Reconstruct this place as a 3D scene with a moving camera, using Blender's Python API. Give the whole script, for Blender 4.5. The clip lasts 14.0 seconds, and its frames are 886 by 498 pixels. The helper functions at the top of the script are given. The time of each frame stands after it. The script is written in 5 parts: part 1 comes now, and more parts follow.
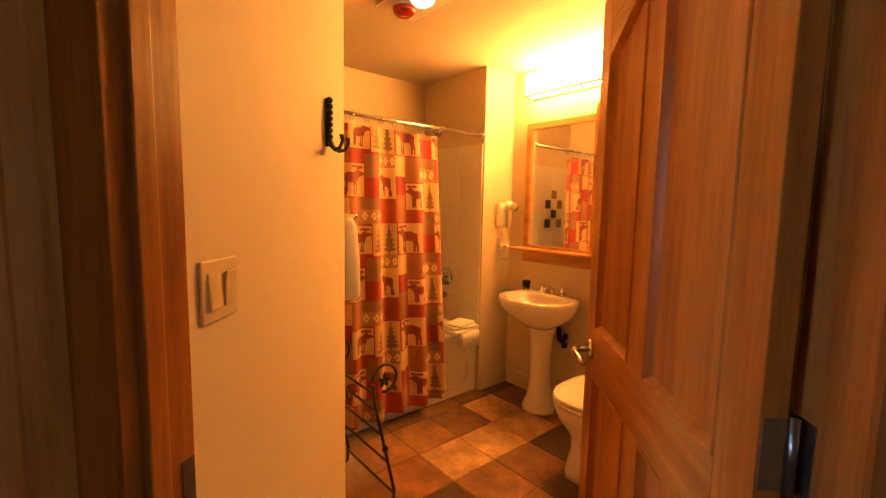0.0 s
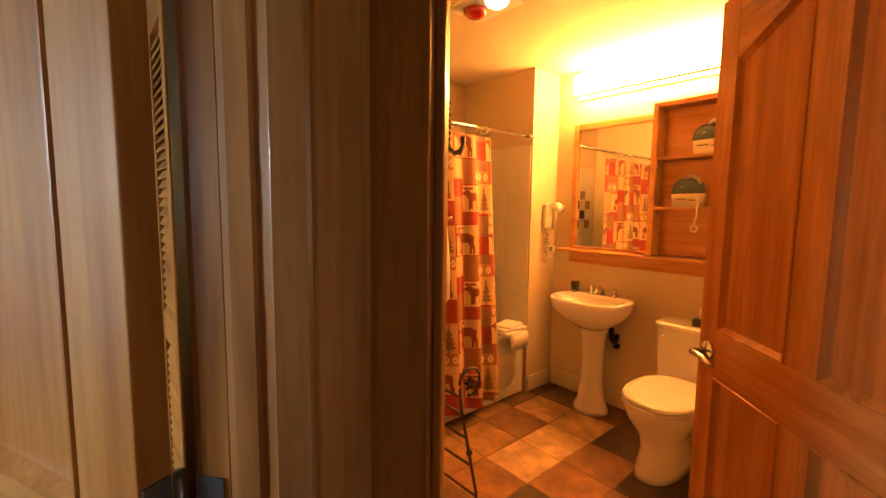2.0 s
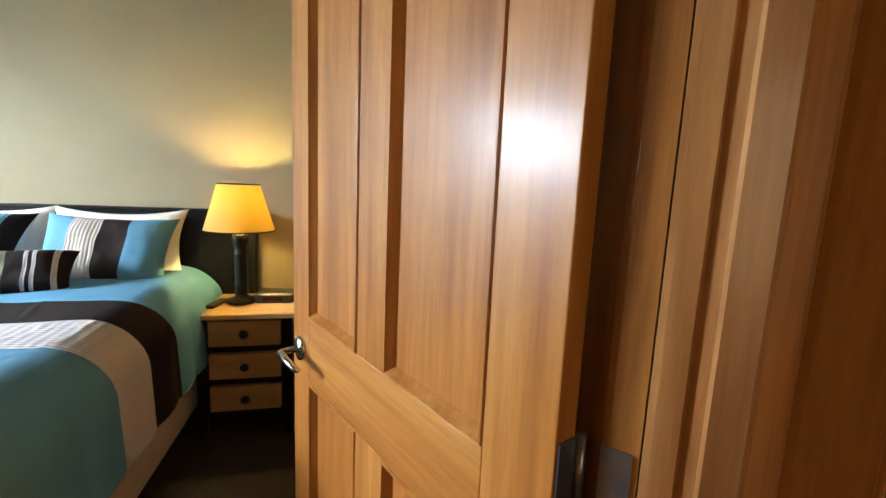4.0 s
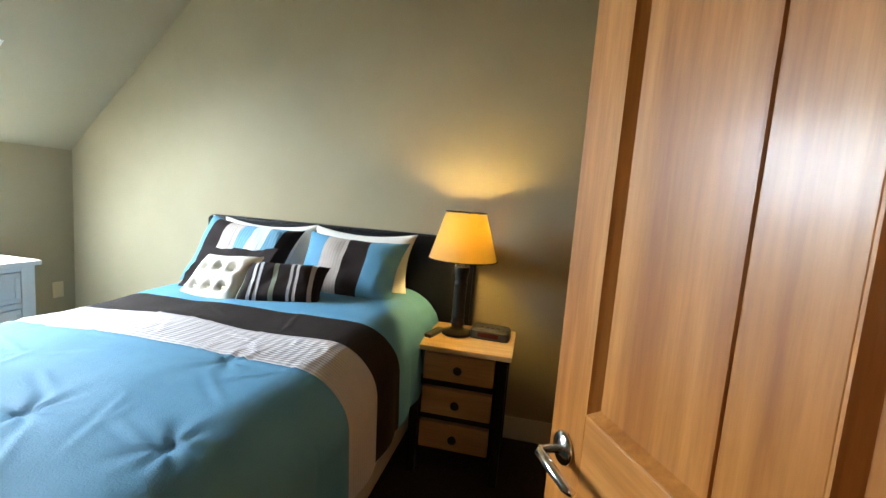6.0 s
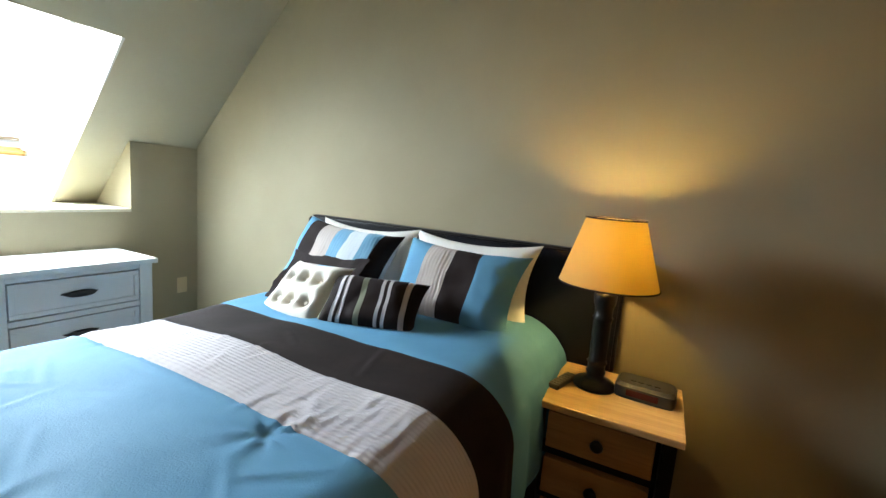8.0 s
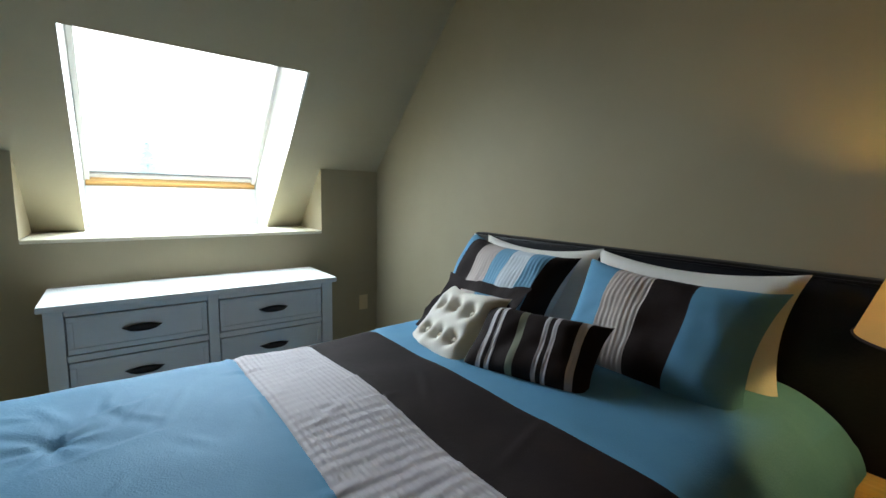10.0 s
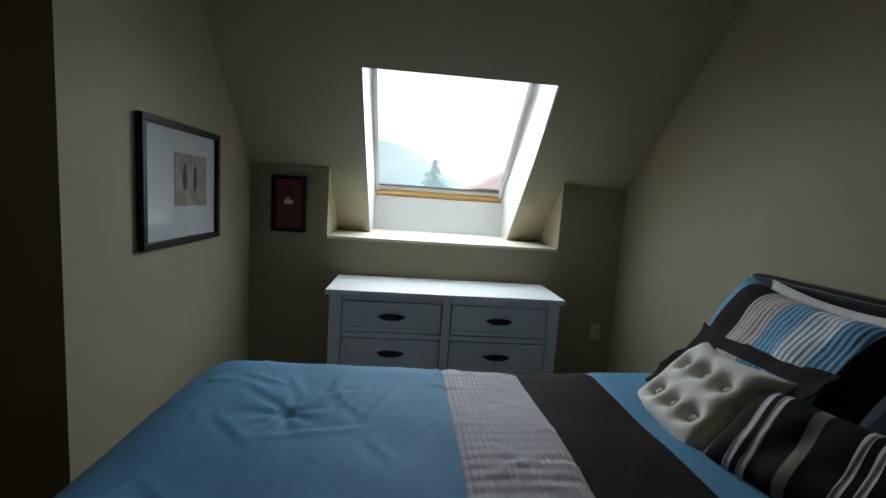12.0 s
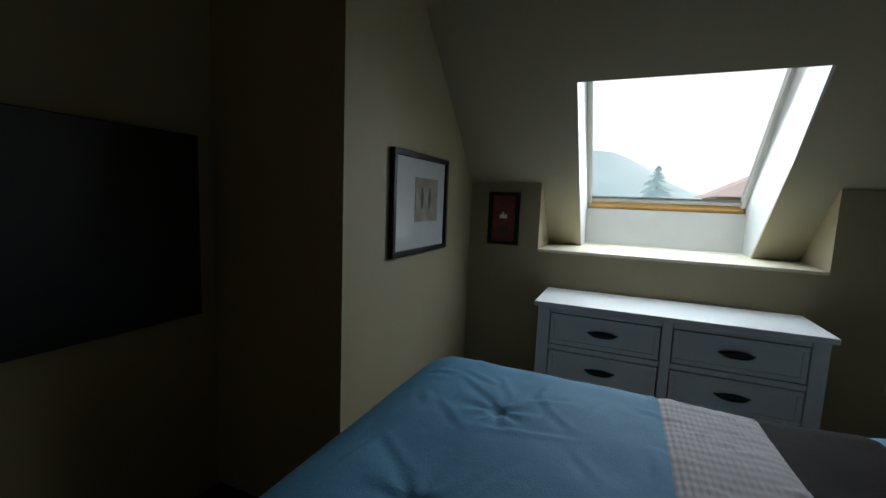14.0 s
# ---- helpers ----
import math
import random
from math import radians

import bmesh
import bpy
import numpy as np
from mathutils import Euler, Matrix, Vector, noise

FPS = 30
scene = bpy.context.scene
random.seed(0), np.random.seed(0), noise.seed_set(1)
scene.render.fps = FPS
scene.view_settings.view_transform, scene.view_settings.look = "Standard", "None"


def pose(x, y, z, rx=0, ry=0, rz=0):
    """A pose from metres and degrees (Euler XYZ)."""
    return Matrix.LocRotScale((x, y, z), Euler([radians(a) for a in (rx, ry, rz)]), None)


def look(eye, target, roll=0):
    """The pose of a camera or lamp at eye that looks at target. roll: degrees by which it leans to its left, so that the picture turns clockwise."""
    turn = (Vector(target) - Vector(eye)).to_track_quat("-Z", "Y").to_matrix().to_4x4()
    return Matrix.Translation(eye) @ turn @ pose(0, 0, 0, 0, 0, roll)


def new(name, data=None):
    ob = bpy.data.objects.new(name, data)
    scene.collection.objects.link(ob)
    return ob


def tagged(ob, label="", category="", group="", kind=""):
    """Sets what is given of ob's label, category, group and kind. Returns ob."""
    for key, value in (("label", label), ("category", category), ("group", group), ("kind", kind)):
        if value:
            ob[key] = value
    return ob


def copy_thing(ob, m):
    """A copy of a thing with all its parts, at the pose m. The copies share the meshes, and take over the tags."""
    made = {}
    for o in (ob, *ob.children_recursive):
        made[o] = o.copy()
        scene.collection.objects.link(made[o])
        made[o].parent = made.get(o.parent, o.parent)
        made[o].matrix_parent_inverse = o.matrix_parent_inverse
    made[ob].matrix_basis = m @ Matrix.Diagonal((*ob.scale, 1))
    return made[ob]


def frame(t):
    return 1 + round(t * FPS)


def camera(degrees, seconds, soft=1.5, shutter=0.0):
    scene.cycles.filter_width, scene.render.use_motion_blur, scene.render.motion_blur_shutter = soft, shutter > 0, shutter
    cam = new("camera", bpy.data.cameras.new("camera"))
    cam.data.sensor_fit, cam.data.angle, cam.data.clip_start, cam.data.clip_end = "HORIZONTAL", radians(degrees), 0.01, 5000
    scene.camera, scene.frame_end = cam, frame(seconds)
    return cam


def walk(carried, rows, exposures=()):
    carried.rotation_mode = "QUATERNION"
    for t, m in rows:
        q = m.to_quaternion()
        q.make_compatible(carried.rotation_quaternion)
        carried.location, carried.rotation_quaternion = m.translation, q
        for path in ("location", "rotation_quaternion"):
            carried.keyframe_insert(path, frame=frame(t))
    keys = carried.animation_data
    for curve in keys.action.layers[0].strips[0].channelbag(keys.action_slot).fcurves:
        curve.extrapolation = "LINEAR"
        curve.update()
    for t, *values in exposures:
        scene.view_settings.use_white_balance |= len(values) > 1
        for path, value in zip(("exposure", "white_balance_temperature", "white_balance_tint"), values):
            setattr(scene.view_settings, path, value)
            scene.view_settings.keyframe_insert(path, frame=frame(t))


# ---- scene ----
cam = camera(92.2, 14.0)
PATH = [
    (0, (0.062, 0.057, 1.428), (1.585, -1.224, 1.226), 1.1),
    (0.5, (0.120, 0.077, 1.424), (1.554, -1.297, 1.189), 3.1),
    (1, (0.190, 0.159, 1.428), (1.582, -1.262, 1.220), 1.4),
    (1.5, (0.267, 0.269, 1.426), (1.680, -1.131, 1.218), 0.3),
    (2, (0.328, 0.355, 1.427), (1.835, -0.945, 1.230), 0.7),
    (2.5, (0.370, 0.414, 1.427), (2.015, -0.706, 1.227), 0.4),
    (3, (0.412, 0.470, 1.423), (2.182, -0.435, 1.205), 0.9),
    (3.5, (0.437, 0.516, 1.407), (2.299, -0.163, 1.134), 1.2),
    (4, (0.452, 0.554, 1.407), (2.376, 0.091, 1.117), 2.5),
    (6.3, (0.834, 0.788, 1.427), (2.754, 1.29, 1.178), 3.9),
    (6.5, (0.882, 0.807, 1.423), (2.785, 1.361, 1.158), 3.5),
    (7, (1.032, 0.855, 1.428), (2.922, 1.461, 1.184), 3.5),
    (7.5, (1.182, 0.912, 1.431), (3.028, 1.642, 1.186), 3.4),
    (7.7, (1.226, 0.926, 1.432), (3.041, 1.724, 1.172), 3.9),
    (9.8, (1.626, 1.09, 1.414), (2.915, 2.598, 1.159), 2.1),
    (10, (1.66, 1.118, 1.409), (2.876, 2.687, 1.161), 1.3),
    (10.5, (1.733, 1.183, 1.412), (2.671, 2.93, 1.152), 2.6),
    (11, (1.778, 1.209, 1.414), (2.483, 3.064, 1.169), 2.8),
    (11.5, (1.793, 1.221, 1.424), (2.245, 3.153, 1.174), 3.5),
    (12, (1.803, 1.23, 1.432), (1.976, 3.209, 1.198), 3.9),
    (12.5, (1.813, 1.226, 1.432), (1.727, 3.209, 1.185), 3.5),
    (13, (1.815, 1.218, 1.432), (1.477, 3.172, 1.173), 3.3),
    (13.5, (1.816, 1.196, 1.437), (1.242, 3.098, 1.208), 3.0),
    (14, (1.807, 1.176, 1.44), (1.035, 3.007, 1.213), 2.3),
]
EXPOSURES = [(0.0, -0.1), (1.0, -0.05), (2.0, 0.15), (2.5, 0.4), (3.0, 0.55), (3.5, 0.65), (4.0, 0.75), (6.3, 0.3), (7.7, 0.05), (9.8, -1.2), (10.5, -1.7), (11.5, -2.35), (12.5, -2.8), (14.0, -2.9)]
walk(cam, [(t, look(eye, target, roll)) for t, eye, target, roll in PATH], EXPOSURES)
# ---------- exposure-independent settings: world and lights ----------
world = bpy.data.worlds.new("world")
scene.world = world
world.use_nodes = True
_n = world.node_tree.nodes
_sky = _n.new("ShaderNodeTexSky")
_sky.sky_type, _sky.sun_disc = "NISHITA", False
_sky.sun_elevation, _sky.sun_rotation = radians(48), radians(25)
_sky.air_density, _sky.dust_density = 1.4, 3.0
_n["Background"].inputs[1].default_value = 0.15
world.node_tree.links.new(_sky.outputs[0], _n["Background"].inputs[0])


def lamp(name, kind, m, energy, color, **kw):
    data = bpy.data.lights.new(name, kind)
    data.energy, data.color = energy, color
    for k, v in kw.items():
        if k == "size":
            data.size = v
        if k == "size_y":
            data.shape, data.size_y = "RECTANGLE", v
        if k == "radius":
            data.shadow_soft_size = v
        if k == "spread":
            data.spread = v
        if k == "angle":
            data.angle = v
    ob = new(name, data)
    ob.matrix_world = m
    return ob


SUN_DIR = Vector((0.35, 0.72, 0.85))
lamp("sun", "SUN", look(SUN_DIR * 50, (0, 0, 0)), 1.6, (1.0, 0.96, 0.9), angle=radians(12))
# daylight that falls through the roof window
lamp("window_daylight", "AREA", look((2.06, 4.41, 1.89), (2.06, 3.81, 1.09)), 155.0, (0.73, 0.875, 1.0), size=1.0, size_y=1.15, spread=radians(150))
# added warm fill lamp for the hall, in an unseen opening behind the walker
lamp("hall_fill_light", "AREA", look((-1.94, 0.0, 1.5), (0.0, 0.2, 1.3)), 5.2, (1.0, 0.60, 0.29), size=1.0, size_y=1.2)
# bulb in the bedside lamp
lamp("bedside_bulb", "POINT", pose(3.03, 1.11, 1.312), 16.0, (1.0, 0.67, 0.21), radius=0.025)

# ---------- materials ----------


def mat(name):
    m = bpy.data.materials.new(name)
    m.use_nodes = True
    t = m.node_tree
    return m, t.nodes, t.links, t.nodes["Principled BSDF"]


def ramp(nodes, stops, mode="LINEAR"):
    r = nodes.new("ShaderNodeValToRGB")
    r.color_ramp.interpolation = mode
    e = r.color_ramp.elements
    while len(e) < len(stops):
        e.new(0.5)
    for el, (p, c) in zip(e, stops):
        el.position, el.color = p, (*c, 1)
    return r


def coords(nodes, links, scale=(1, 1, 1), rot=(0, 0, 0), kind="Object"):
    tc, mp = nodes.new("ShaderNodeTexCoord"), nodes.new("ShaderNodeMapping")
    mp.inputs["Scale"].default_value = scale
    mp.inputs["Rotation"].default_value = rot
    links.new(tc.outputs[kind], mp.inputs[0])
    return mp.outputs[0]


def noise_tex(nodes, links, vec, scale, detail=4, rough=0.55):
    n = nodes.new("ShaderNodeTexNoise")
    n.inputs["Scale"].default_value, n.inputs["Detail"].default_value, n.inputs["Roughness"].default_value = scale, detail, rough
    links.new(vec, n.inputs["Vector"])
    return n.outputs["Fac"]


def bump(nodes, links, bsdf, height, strength, dist=0.002):
    b = nodes.new("ShaderNodeBump")
    b.inputs["Strength"].default_value, b.inputs["Distance"].default_value = strength, dist
    links.new(height, b.inputs["Height"])
    links.new(b.outputs[0], bsdf.inputs["Normal"])


def plain(name, a, b, rough=0.6, scale=3.0, metal=0.0, bumps=0.15, fine=90, coat=0.0, sheen=0.0):
    """Two close tones mixed by a broad noise, with fine relief."""
    m, n, l, p = mat(name)
    v = coords(n, l)
    r = ramp(n, [(0.3, a), (0.7, b)])
    l.new(noise_tex(n, l, v, scale), r.inputs[0])
    l.new(r.outputs[0], p.inputs["Base Color"])
    p.inputs["Roughness"].default_value, p.inputs["Metallic"].default_value = rough, metal
    p.inputs["Coat Weight"].default_value = coat
    p.inputs["Sheen Weight"].default_value = sheen
    if bumps:
        bump(n, l, p, noise_tex(n, l, v, fine, 3), bumps)
    return m


def wood(name, dark, mid, light, rough=0.35, coat=0.3, axis="Z", scale=1.0):
    """Varnished boards: long grain along one axis, with broad growth bands and knots of tone."""
    m, n, l, p = mat(name)
    s = {"X": (0.6, 9, 9), "Y": (9, 0.6, 9), "Z": (9, 9, 0.6)}[axis]
    v = coords(n, l, tuple(k * scale for k in s))
    oi = n.new("ShaderNodeObjectInfo")
    add = n.new("ShaderNodeVectorMath")
    add.operation = "MULTIPLY_ADD"
    l.new(oi.outputs["Random"], add.inputs[0])
    add.inputs[1].default_value = (13, 7, 5)
    l.new(v, add.inputs[2])
    r = ramp(n, [(0.35, dark), (0.5, mid), (0.65, light)])
    broad = noise_tex(n, l, add.outputs[0], 1.3, 6, 0.6)
    l.new(broad, r.inputs[0])
    fine = noise_tex(n, l, add.outputs[0], 9, 3, 0.7)
    mix = n.new("ShaderNodeMix")
    mix.data_type, mix.blend_type = "RGBA", "MULTIPLY"
    mix.inputs["Factor"].default_value = 0.45
    fr = ramp(n, [(0.3, (0.55, 0.5, 0.45)), (0.62, (1, 1, 1))])
    l.new(fine, fr.inputs[0])
    l.new(r.outputs[0], mix.inputs["A"])
    l.new(fr.outputs[0], mix.inputs["B"])
    l.new(mix.outputs["Result"], p.inputs["Base Color"])
    p.inputs["Roughness"].default_value, p.inputs["Coat Weight"].default_value = rough, coat
    p.inputs["Coat Roughness"].default_value = 0.19
    p.inputs["Specular IOR Level"].default_value = 0.35
    bump(n, l, p, fine, 0.12)
    return m


PAINT = plain("wall_paint", (0.305, 0.258, 0.160), (0.340, 0.290, 0.185), 0.75, 1.5, bumps=0.12, fine=160)
CREAM_PAINT = plain("cream_bathroom_paint", (0.60, 0.50, 0.33), (0.64, 0.54, 0.37), 0.7, 1.5, bumps=0.12, fine=160)
BATH_CEIL = plain("bathroom_ceiling_paint", (0.58, 0.50, 0.36), (0.62, 0.54, 0.40), 0.85, 1.2, bumps=0.2, fine=120)
CEIL = plain("ceiling_paint", (0.37, 0.335, 0.23), (0.41, 0.37, 0.26), 0.85, 1.2, bumps=0.2, fine=120)
WHITE_TRIM = plain("trim_paint", (0.62, 0.56, 0.42), (0.66, 0.60, 0.46), 0.45, 2)
PINE = wood("honey_pine", (0.33, 0.112, 0.018), (0.45, 0.175, 0.035), (0.56, 0.25, 0.064), 0.40, 0.20)
PINE_H = wood("honey_pine_rail", (0.33, 0.112, 0.018), (0.45, 0.175, 0.035), (0.56, 0.25, 0.064), 0.40, 0.20, axis="X")
TRIMWOOD = wood("door_casing_pine", (0.20, 0.075, 0.02), (0.36, 0.145, 0.034), (0.46, 0.205, 0.055), 0.36, 0.2)
# paler than the other casing wood, for the bedroom doorway's hall face
PALEWOOD = wood("pale_casing_wood", (0.32, 0.125, 0.036), (0.48, 0.235, 0.085), (0.58, 0.325, 0.14), 0.32, 0.4)
SHELFWOOD = wood("orange_pine", (0.42, 0.19, 0.05), (0.52, 0.26, 0.08), (0.60, 0.32, 0.11), 0.4, 0.2, axis="X")
TABLEWOOD = wood("maple_top", (0.50, 0.31, 0.13), (0.58, 0.37, 0.16), (0.64, 0.43, 0.20), 0.35, 0.3, axis="Y")
DRAWERWOOD = wood("maple_drawer", (0.34, 0.17, 0.06), (0.42, 0.22, 0.08), (0.48, 0.27, 0.11), 0.4, 0.2, axis="Y")
BLACKWOOD = plain("black_stained_wood", (0.007, 0.006, 0.005), (0.012, 0.010, 0.009), 0.4, 8)
WHITEWOOD = plain("white_painted_wood", (0.66, 0.66, 0.64), (0.72, 0.72, 0.70), 0.42, 4, bumps=0.1)
PLATE = plain("cream_plate", (0.56, 0.44, 0.25), (0.60, 0.48, 0.28), 0.4, 4, bumps=0.03)
LEATHER = plain("black_leather", (0.006, 0.006, 0.009), (0.011, 0.011, 0.015), 0.36, 6, bumps=0.35, fine=140)
CHROME = plain("brushed_chrome", (0.62, 0.62, 0.62), (0.7, 0.7, 0.7), 0.16, 8, metal=1.0, bumps=0.03)
STEEL = plain("blued_steel", (0.20, 0.22, 0.26), (0.27, 0.29, 0.33), 0.32, 20, metal=0.9, bumps=0.08)
IRON = plain("black_wrought_iron", (0.015, 0.012, 0.012), (0.028, 0.022, 0.02), 0.42, 30, metal=0.4, bumps=0.4, fine=60)
CERAMIC = plain("white_ceramic", (0.76, 0.74, 0.70), (0.80, 0.78, 0.74), 0.12, 2, bumps=0.0, coat=0.5)
ACRYLIC = plain("white_acrylic", (0.74, 0.72, 0.68), (0.78, 0.76, 0.72), 0.2, 2, bumps=0.02)
PLASTIC = plain("ivory_plastic", (0.70, 0.66, 0.56), (0.74, 0.70, 0.60), 0.35, 4, bumps=0.03)
BLACKPLASTIC = plain("black_plastic", (0.012, 0.012, 0.012), (0.02, 0.02, 0.02), 0.35, 10, bumps=0.1)
TEAL = plain("dark_teal_plastic", (0.012, 0.03, 0.045), (0.018, 0.045, 0.06), 0.3, 8, bumps=0.05)
TOWEL = plain("white_terry", (0.70, 0.67, 0.62), (0.76, 0.73, 0.68), 0.95, 30, bumps=0.8, fine=400, sheen=0.3)
CARPET = plain("dark_carpet", (0.018, 0.013, 0.010), (0.035, 0.025, 0.02), 0.98, 40, bumps=0.8, fine=300)
GROUT = plain("grout", (0.16, 0.11, 0.07), (0.22, 0.16, 0.10), 0.9, 20)
for _m in (BLACKWOOD, LEATHER):
    _m.node_tree.nodes["Principled BSDF"].inputs["Specular IOR Level"].default_value = 0.22
MIRROR, _mn, _ml, _mp = mat("mirror_silver")
_mp.inputs["Base Color"].default_value = (0.90, 0.90, 0.88, 1)
_mp.inputs["Metallic"].default_value, _mp.inputs["Roughness"].default_value = 1.0, 0.015


def cloth(name, a, b, weave=260, wr=14, rough=0.85, sheen=0.05):
    m, n, l, p = mat(name)
    v = coords(n, l)
    r = ramp(n, [(0.3, a), (0.7, b)])
    l.new(noise_tex(n, l, v, 5), r.inputs[0])
    l.new(r.outputs[0], p.inputs["Base Color"])
    p.inputs["Roughness"].default_value, p.inputs["Sheen Weight"].default_value = rough, sheen
    ad = n.new("ShaderNodeMath")
    ad.operation = "MULTIPLY_ADD"
    l.new(noise_tex(n, l, v, wr, 3), ad.inputs[0])
    ad.inputs[1].default_value = 2.5
    l.new(noise_tex(n, l, v, weave, 2), ad.inputs[2])
    bump(n, l, p, ad.outputs[0], 0.35, 0.003)
    return m


BLUE = cloth("blue_satin_cloth", (0.088, 0.252, 0.405), (0.112, 0.292, 0.45), rough=0.72, sheen=0.0)
BLUE.node_tree.nodes["Principled BSDF"].inputs["Specular IOR Level"].default_value = 0.25
BROWN = cloth("dark_brown_cloth", (0.013, 0.008, 0.008), (0.021, 0.013, 0.012), sheen=0.0)
BROWN.node_tree.nodes["Principled BSDF"].inputs["Specular IOR Level"].default_value = 0.15
CREAM = cloth("cream_cloth", (0.66, 0.62, 0.54), (0.72, 0.68, 0.60))
SHEET = cloth("box_spring_cloth", (0.42, 0.34, 0.27), (0.48, 0.40, 0.32))
WHITECLOTH = cloth("white_cotton", (0.74, 0.72, 0.68), (0.78, 0.76, 0.72))
GREENGREY = cloth("sage_cloth", (0.18, 0.19, 0.13), (0.23, 0.24, 0.17))


def ribbed(name, a, b, per_m, axis, depth=0.0022, rough=0.8):
    """Cloth with sewn pleats or crossing stitched rows."""
    m, n, l, p = mat(name)
    v = coords(n, l)
    r = ramp(n, [(0.3, a), (0.7, b)])
    l.new(noise_tex(n, l, v, 6), r.inputs[0])
    l.new(r.outputs[0], p.inputs["Base Color"])
    p.inputs["Roughness"].default_value, p.inputs["Sheen Weight"].default_value = rough, 0.1
    total = None
    for ax, per in zip(axis, per_m):
        w = n.new("ShaderNodeTexWave")
        w.bands_direction = ax
        w.inputs["Scale"].default_value = per / 3.1831 * 1.0
        w.inputs["Distortion"].default_value = 0.6
        w.inputs["Detail Scale"].default_value = 2.0
        l.new(v, w.inputs["Vector"])
        if total is None:
            total = w.outputs["Fac"]
        else:
            ad = n.new("ShaderNodeMath")
            l.new(total, ad.inputs[0])
            l.new(w.outputs["Fac"], ad.inputs[1])
            total = ad.outputs[0]
    bump(n, l, p, total, 0.8, depth)
    return m


TAUPE = ribbed("taupe_stitched_cloth", (0.45, 0.42, 0.44), (0.51, 0.48, 0.50), (70, 30), "XY", 0.0019)
TAUPE_P = ribbed("taupe_pleats", (0.40, 0.34, 0.31), (0.46, 0.40, 0.36), (60,), "X")
BLUE_P = ribbed("blue_pleats", (0.098, 0.265, 0.415), (0.122, 0.305, 0.46), (60,), "X")
PALE_P = ribbed("pale_blue_pleats", (0.52, 0.58, 0.62), (0.58, 0.64, 0.68), (60,), "X")


def tile_mat():
    """Slate-look tiles: each one its own tone from rust to umber to gold, with clouded stains."""
    m, n, l, p = mat("slate_look_tile")
    v = coords(n, l)
    oi = n.new("ShaderNodeObjectInfo")
    add = n.new("ShaderNodeVectorMath")
    add.operation = "MULTIPLY_ADD"
    l.new(oi.outputs["Random"], add.inputs[0])
    add.inputs[1].default_value = (31, 17, 5)
    l.new(v, add.inputs[2])
    r = ramp(n, [(0.0, (0.14, 0.07, 0.03)), (0.22, (0.045, 0.028, 0.017)), (0.42, (0.19, 0.09, 0.034)), (0.55, (0.06, 0.035, 0.02)), (0.70, (0.24, 0.13, 0.055)), (0.86, (0.42, 0.28, 0.15))], "CONSTANT")
    l.new(oi.outputs["Random"], r.inputs[0])
    cl = ramp(n, [(0.30, (0.42, 0.38, 0.33)), (0.5, (0.9, 0.85, 0.8)), (0.68, (1.5, 1.4, 1.25))])
    l.new(noise_tex(n, l, add.outputs[0], 7, 6, 0.62), cl.inputs[0])
    mix = n.new("ShaderNodeMix")
    mix.data_type, mix.blend_type = "RGBA", "MULTIPLY"
    mix.inputs["Factor"].default_value = 0.85
    l.new(r.outputs[0], mix.inputs["A"])
    l.new(cl.outputs[0], mix.inputs["B"])
    l.new(mix.outputs["Result"], p.inputs["Base Color"])
    p.inputs["Roughness"].default_value = 0.38
    bump(n, l, p, noise_tex(n, l, add.outputs[0], 16, 5), 0.35, 0.004)
    return m


TILE = tile_mat()


def glow(name, color, strength):
    m, n, l, p = mat(name)
    p.inputs["Base Color"].default_value = (0.8, 0.78, 0.72, 1)
    p.inputs["Emission Color"].default_value = (*color, 1)
    p.inputs["Emission Strength"].default_value = strength
    return m


VANITY_GLOW = glow("vanity_diffuser", (1.0, 0.39, 0.075), 175.0)
SHADE_M, _n2, _l2, _p2 = mat("parchment_shade")
_p2.inputs["Base Color"].default_value = (0.80, 0.58, 0.30, 1)
_p2.inputs["Roughness"].default_value = 0.8
_tr = _n2.new("ShaderNodeBsdfTranslucent")
_tr.inputs[0].default_value = (1.0, 0.80, 0.30, 1)
_mx = _n2.new("ShaderNodeMixShader")
_mx.inputs[0].default_value = 0.78
_l2.new(_p2.outputs[0], _mx.inputs[1])
_l2.new(_tr.outputs[0], _mx.inputs[2])
_l2.new(_mx.outputs[0], _n2["Material Output"].inputs[0])
bump(_n2, _l2, _p2, noise_tex(_n2, _l2, coords(_n2, _l2), 40), 0.1)

GLASS, _gn, _gl, _gp = mat("clear_glass")
_gp.inputs["Transmission Weight"].default_value, _gp.inputs["Roughness"].default_value, _gp.inputs["IOR"].default_value = 1.0, 0.0, 1.45
_gp.inputs["Base Color"].default_value = (0.97, 0.98, 0.98, 1)

# ---------- mesh helpers ----------


def thing(name, loc, rz=0, label="", category="", group="", kind=""):
    e = new(name)
    e.empty_display_size = 0.05
    e.matrix_world = pose(*loc, 0, 0, rz)
    return tagged(e, label, category, group, kind)


def to_mesh(name, bm, materials, smooth=False):
    bmesh.ops.recalc_face_normals(bm, faces=bm.faces)
    me = bpy.data.meshes.new(name)
    if smooth:
        for f in bm.faces:
            f.smooth = True
    bm.to_mesh(me)
    bm.free()
    for m in materials if isinstance(materials, (list, tuple)) else [materials]:
        me.materials.append(m)
    return me


def part(name, bm, material, parent, label="", smooth=False):
    ob = new(name, to_mesh(name, bm, material, smooth))
    ob.parent = parent
    if label:
        ob["label"] = label
    return ob


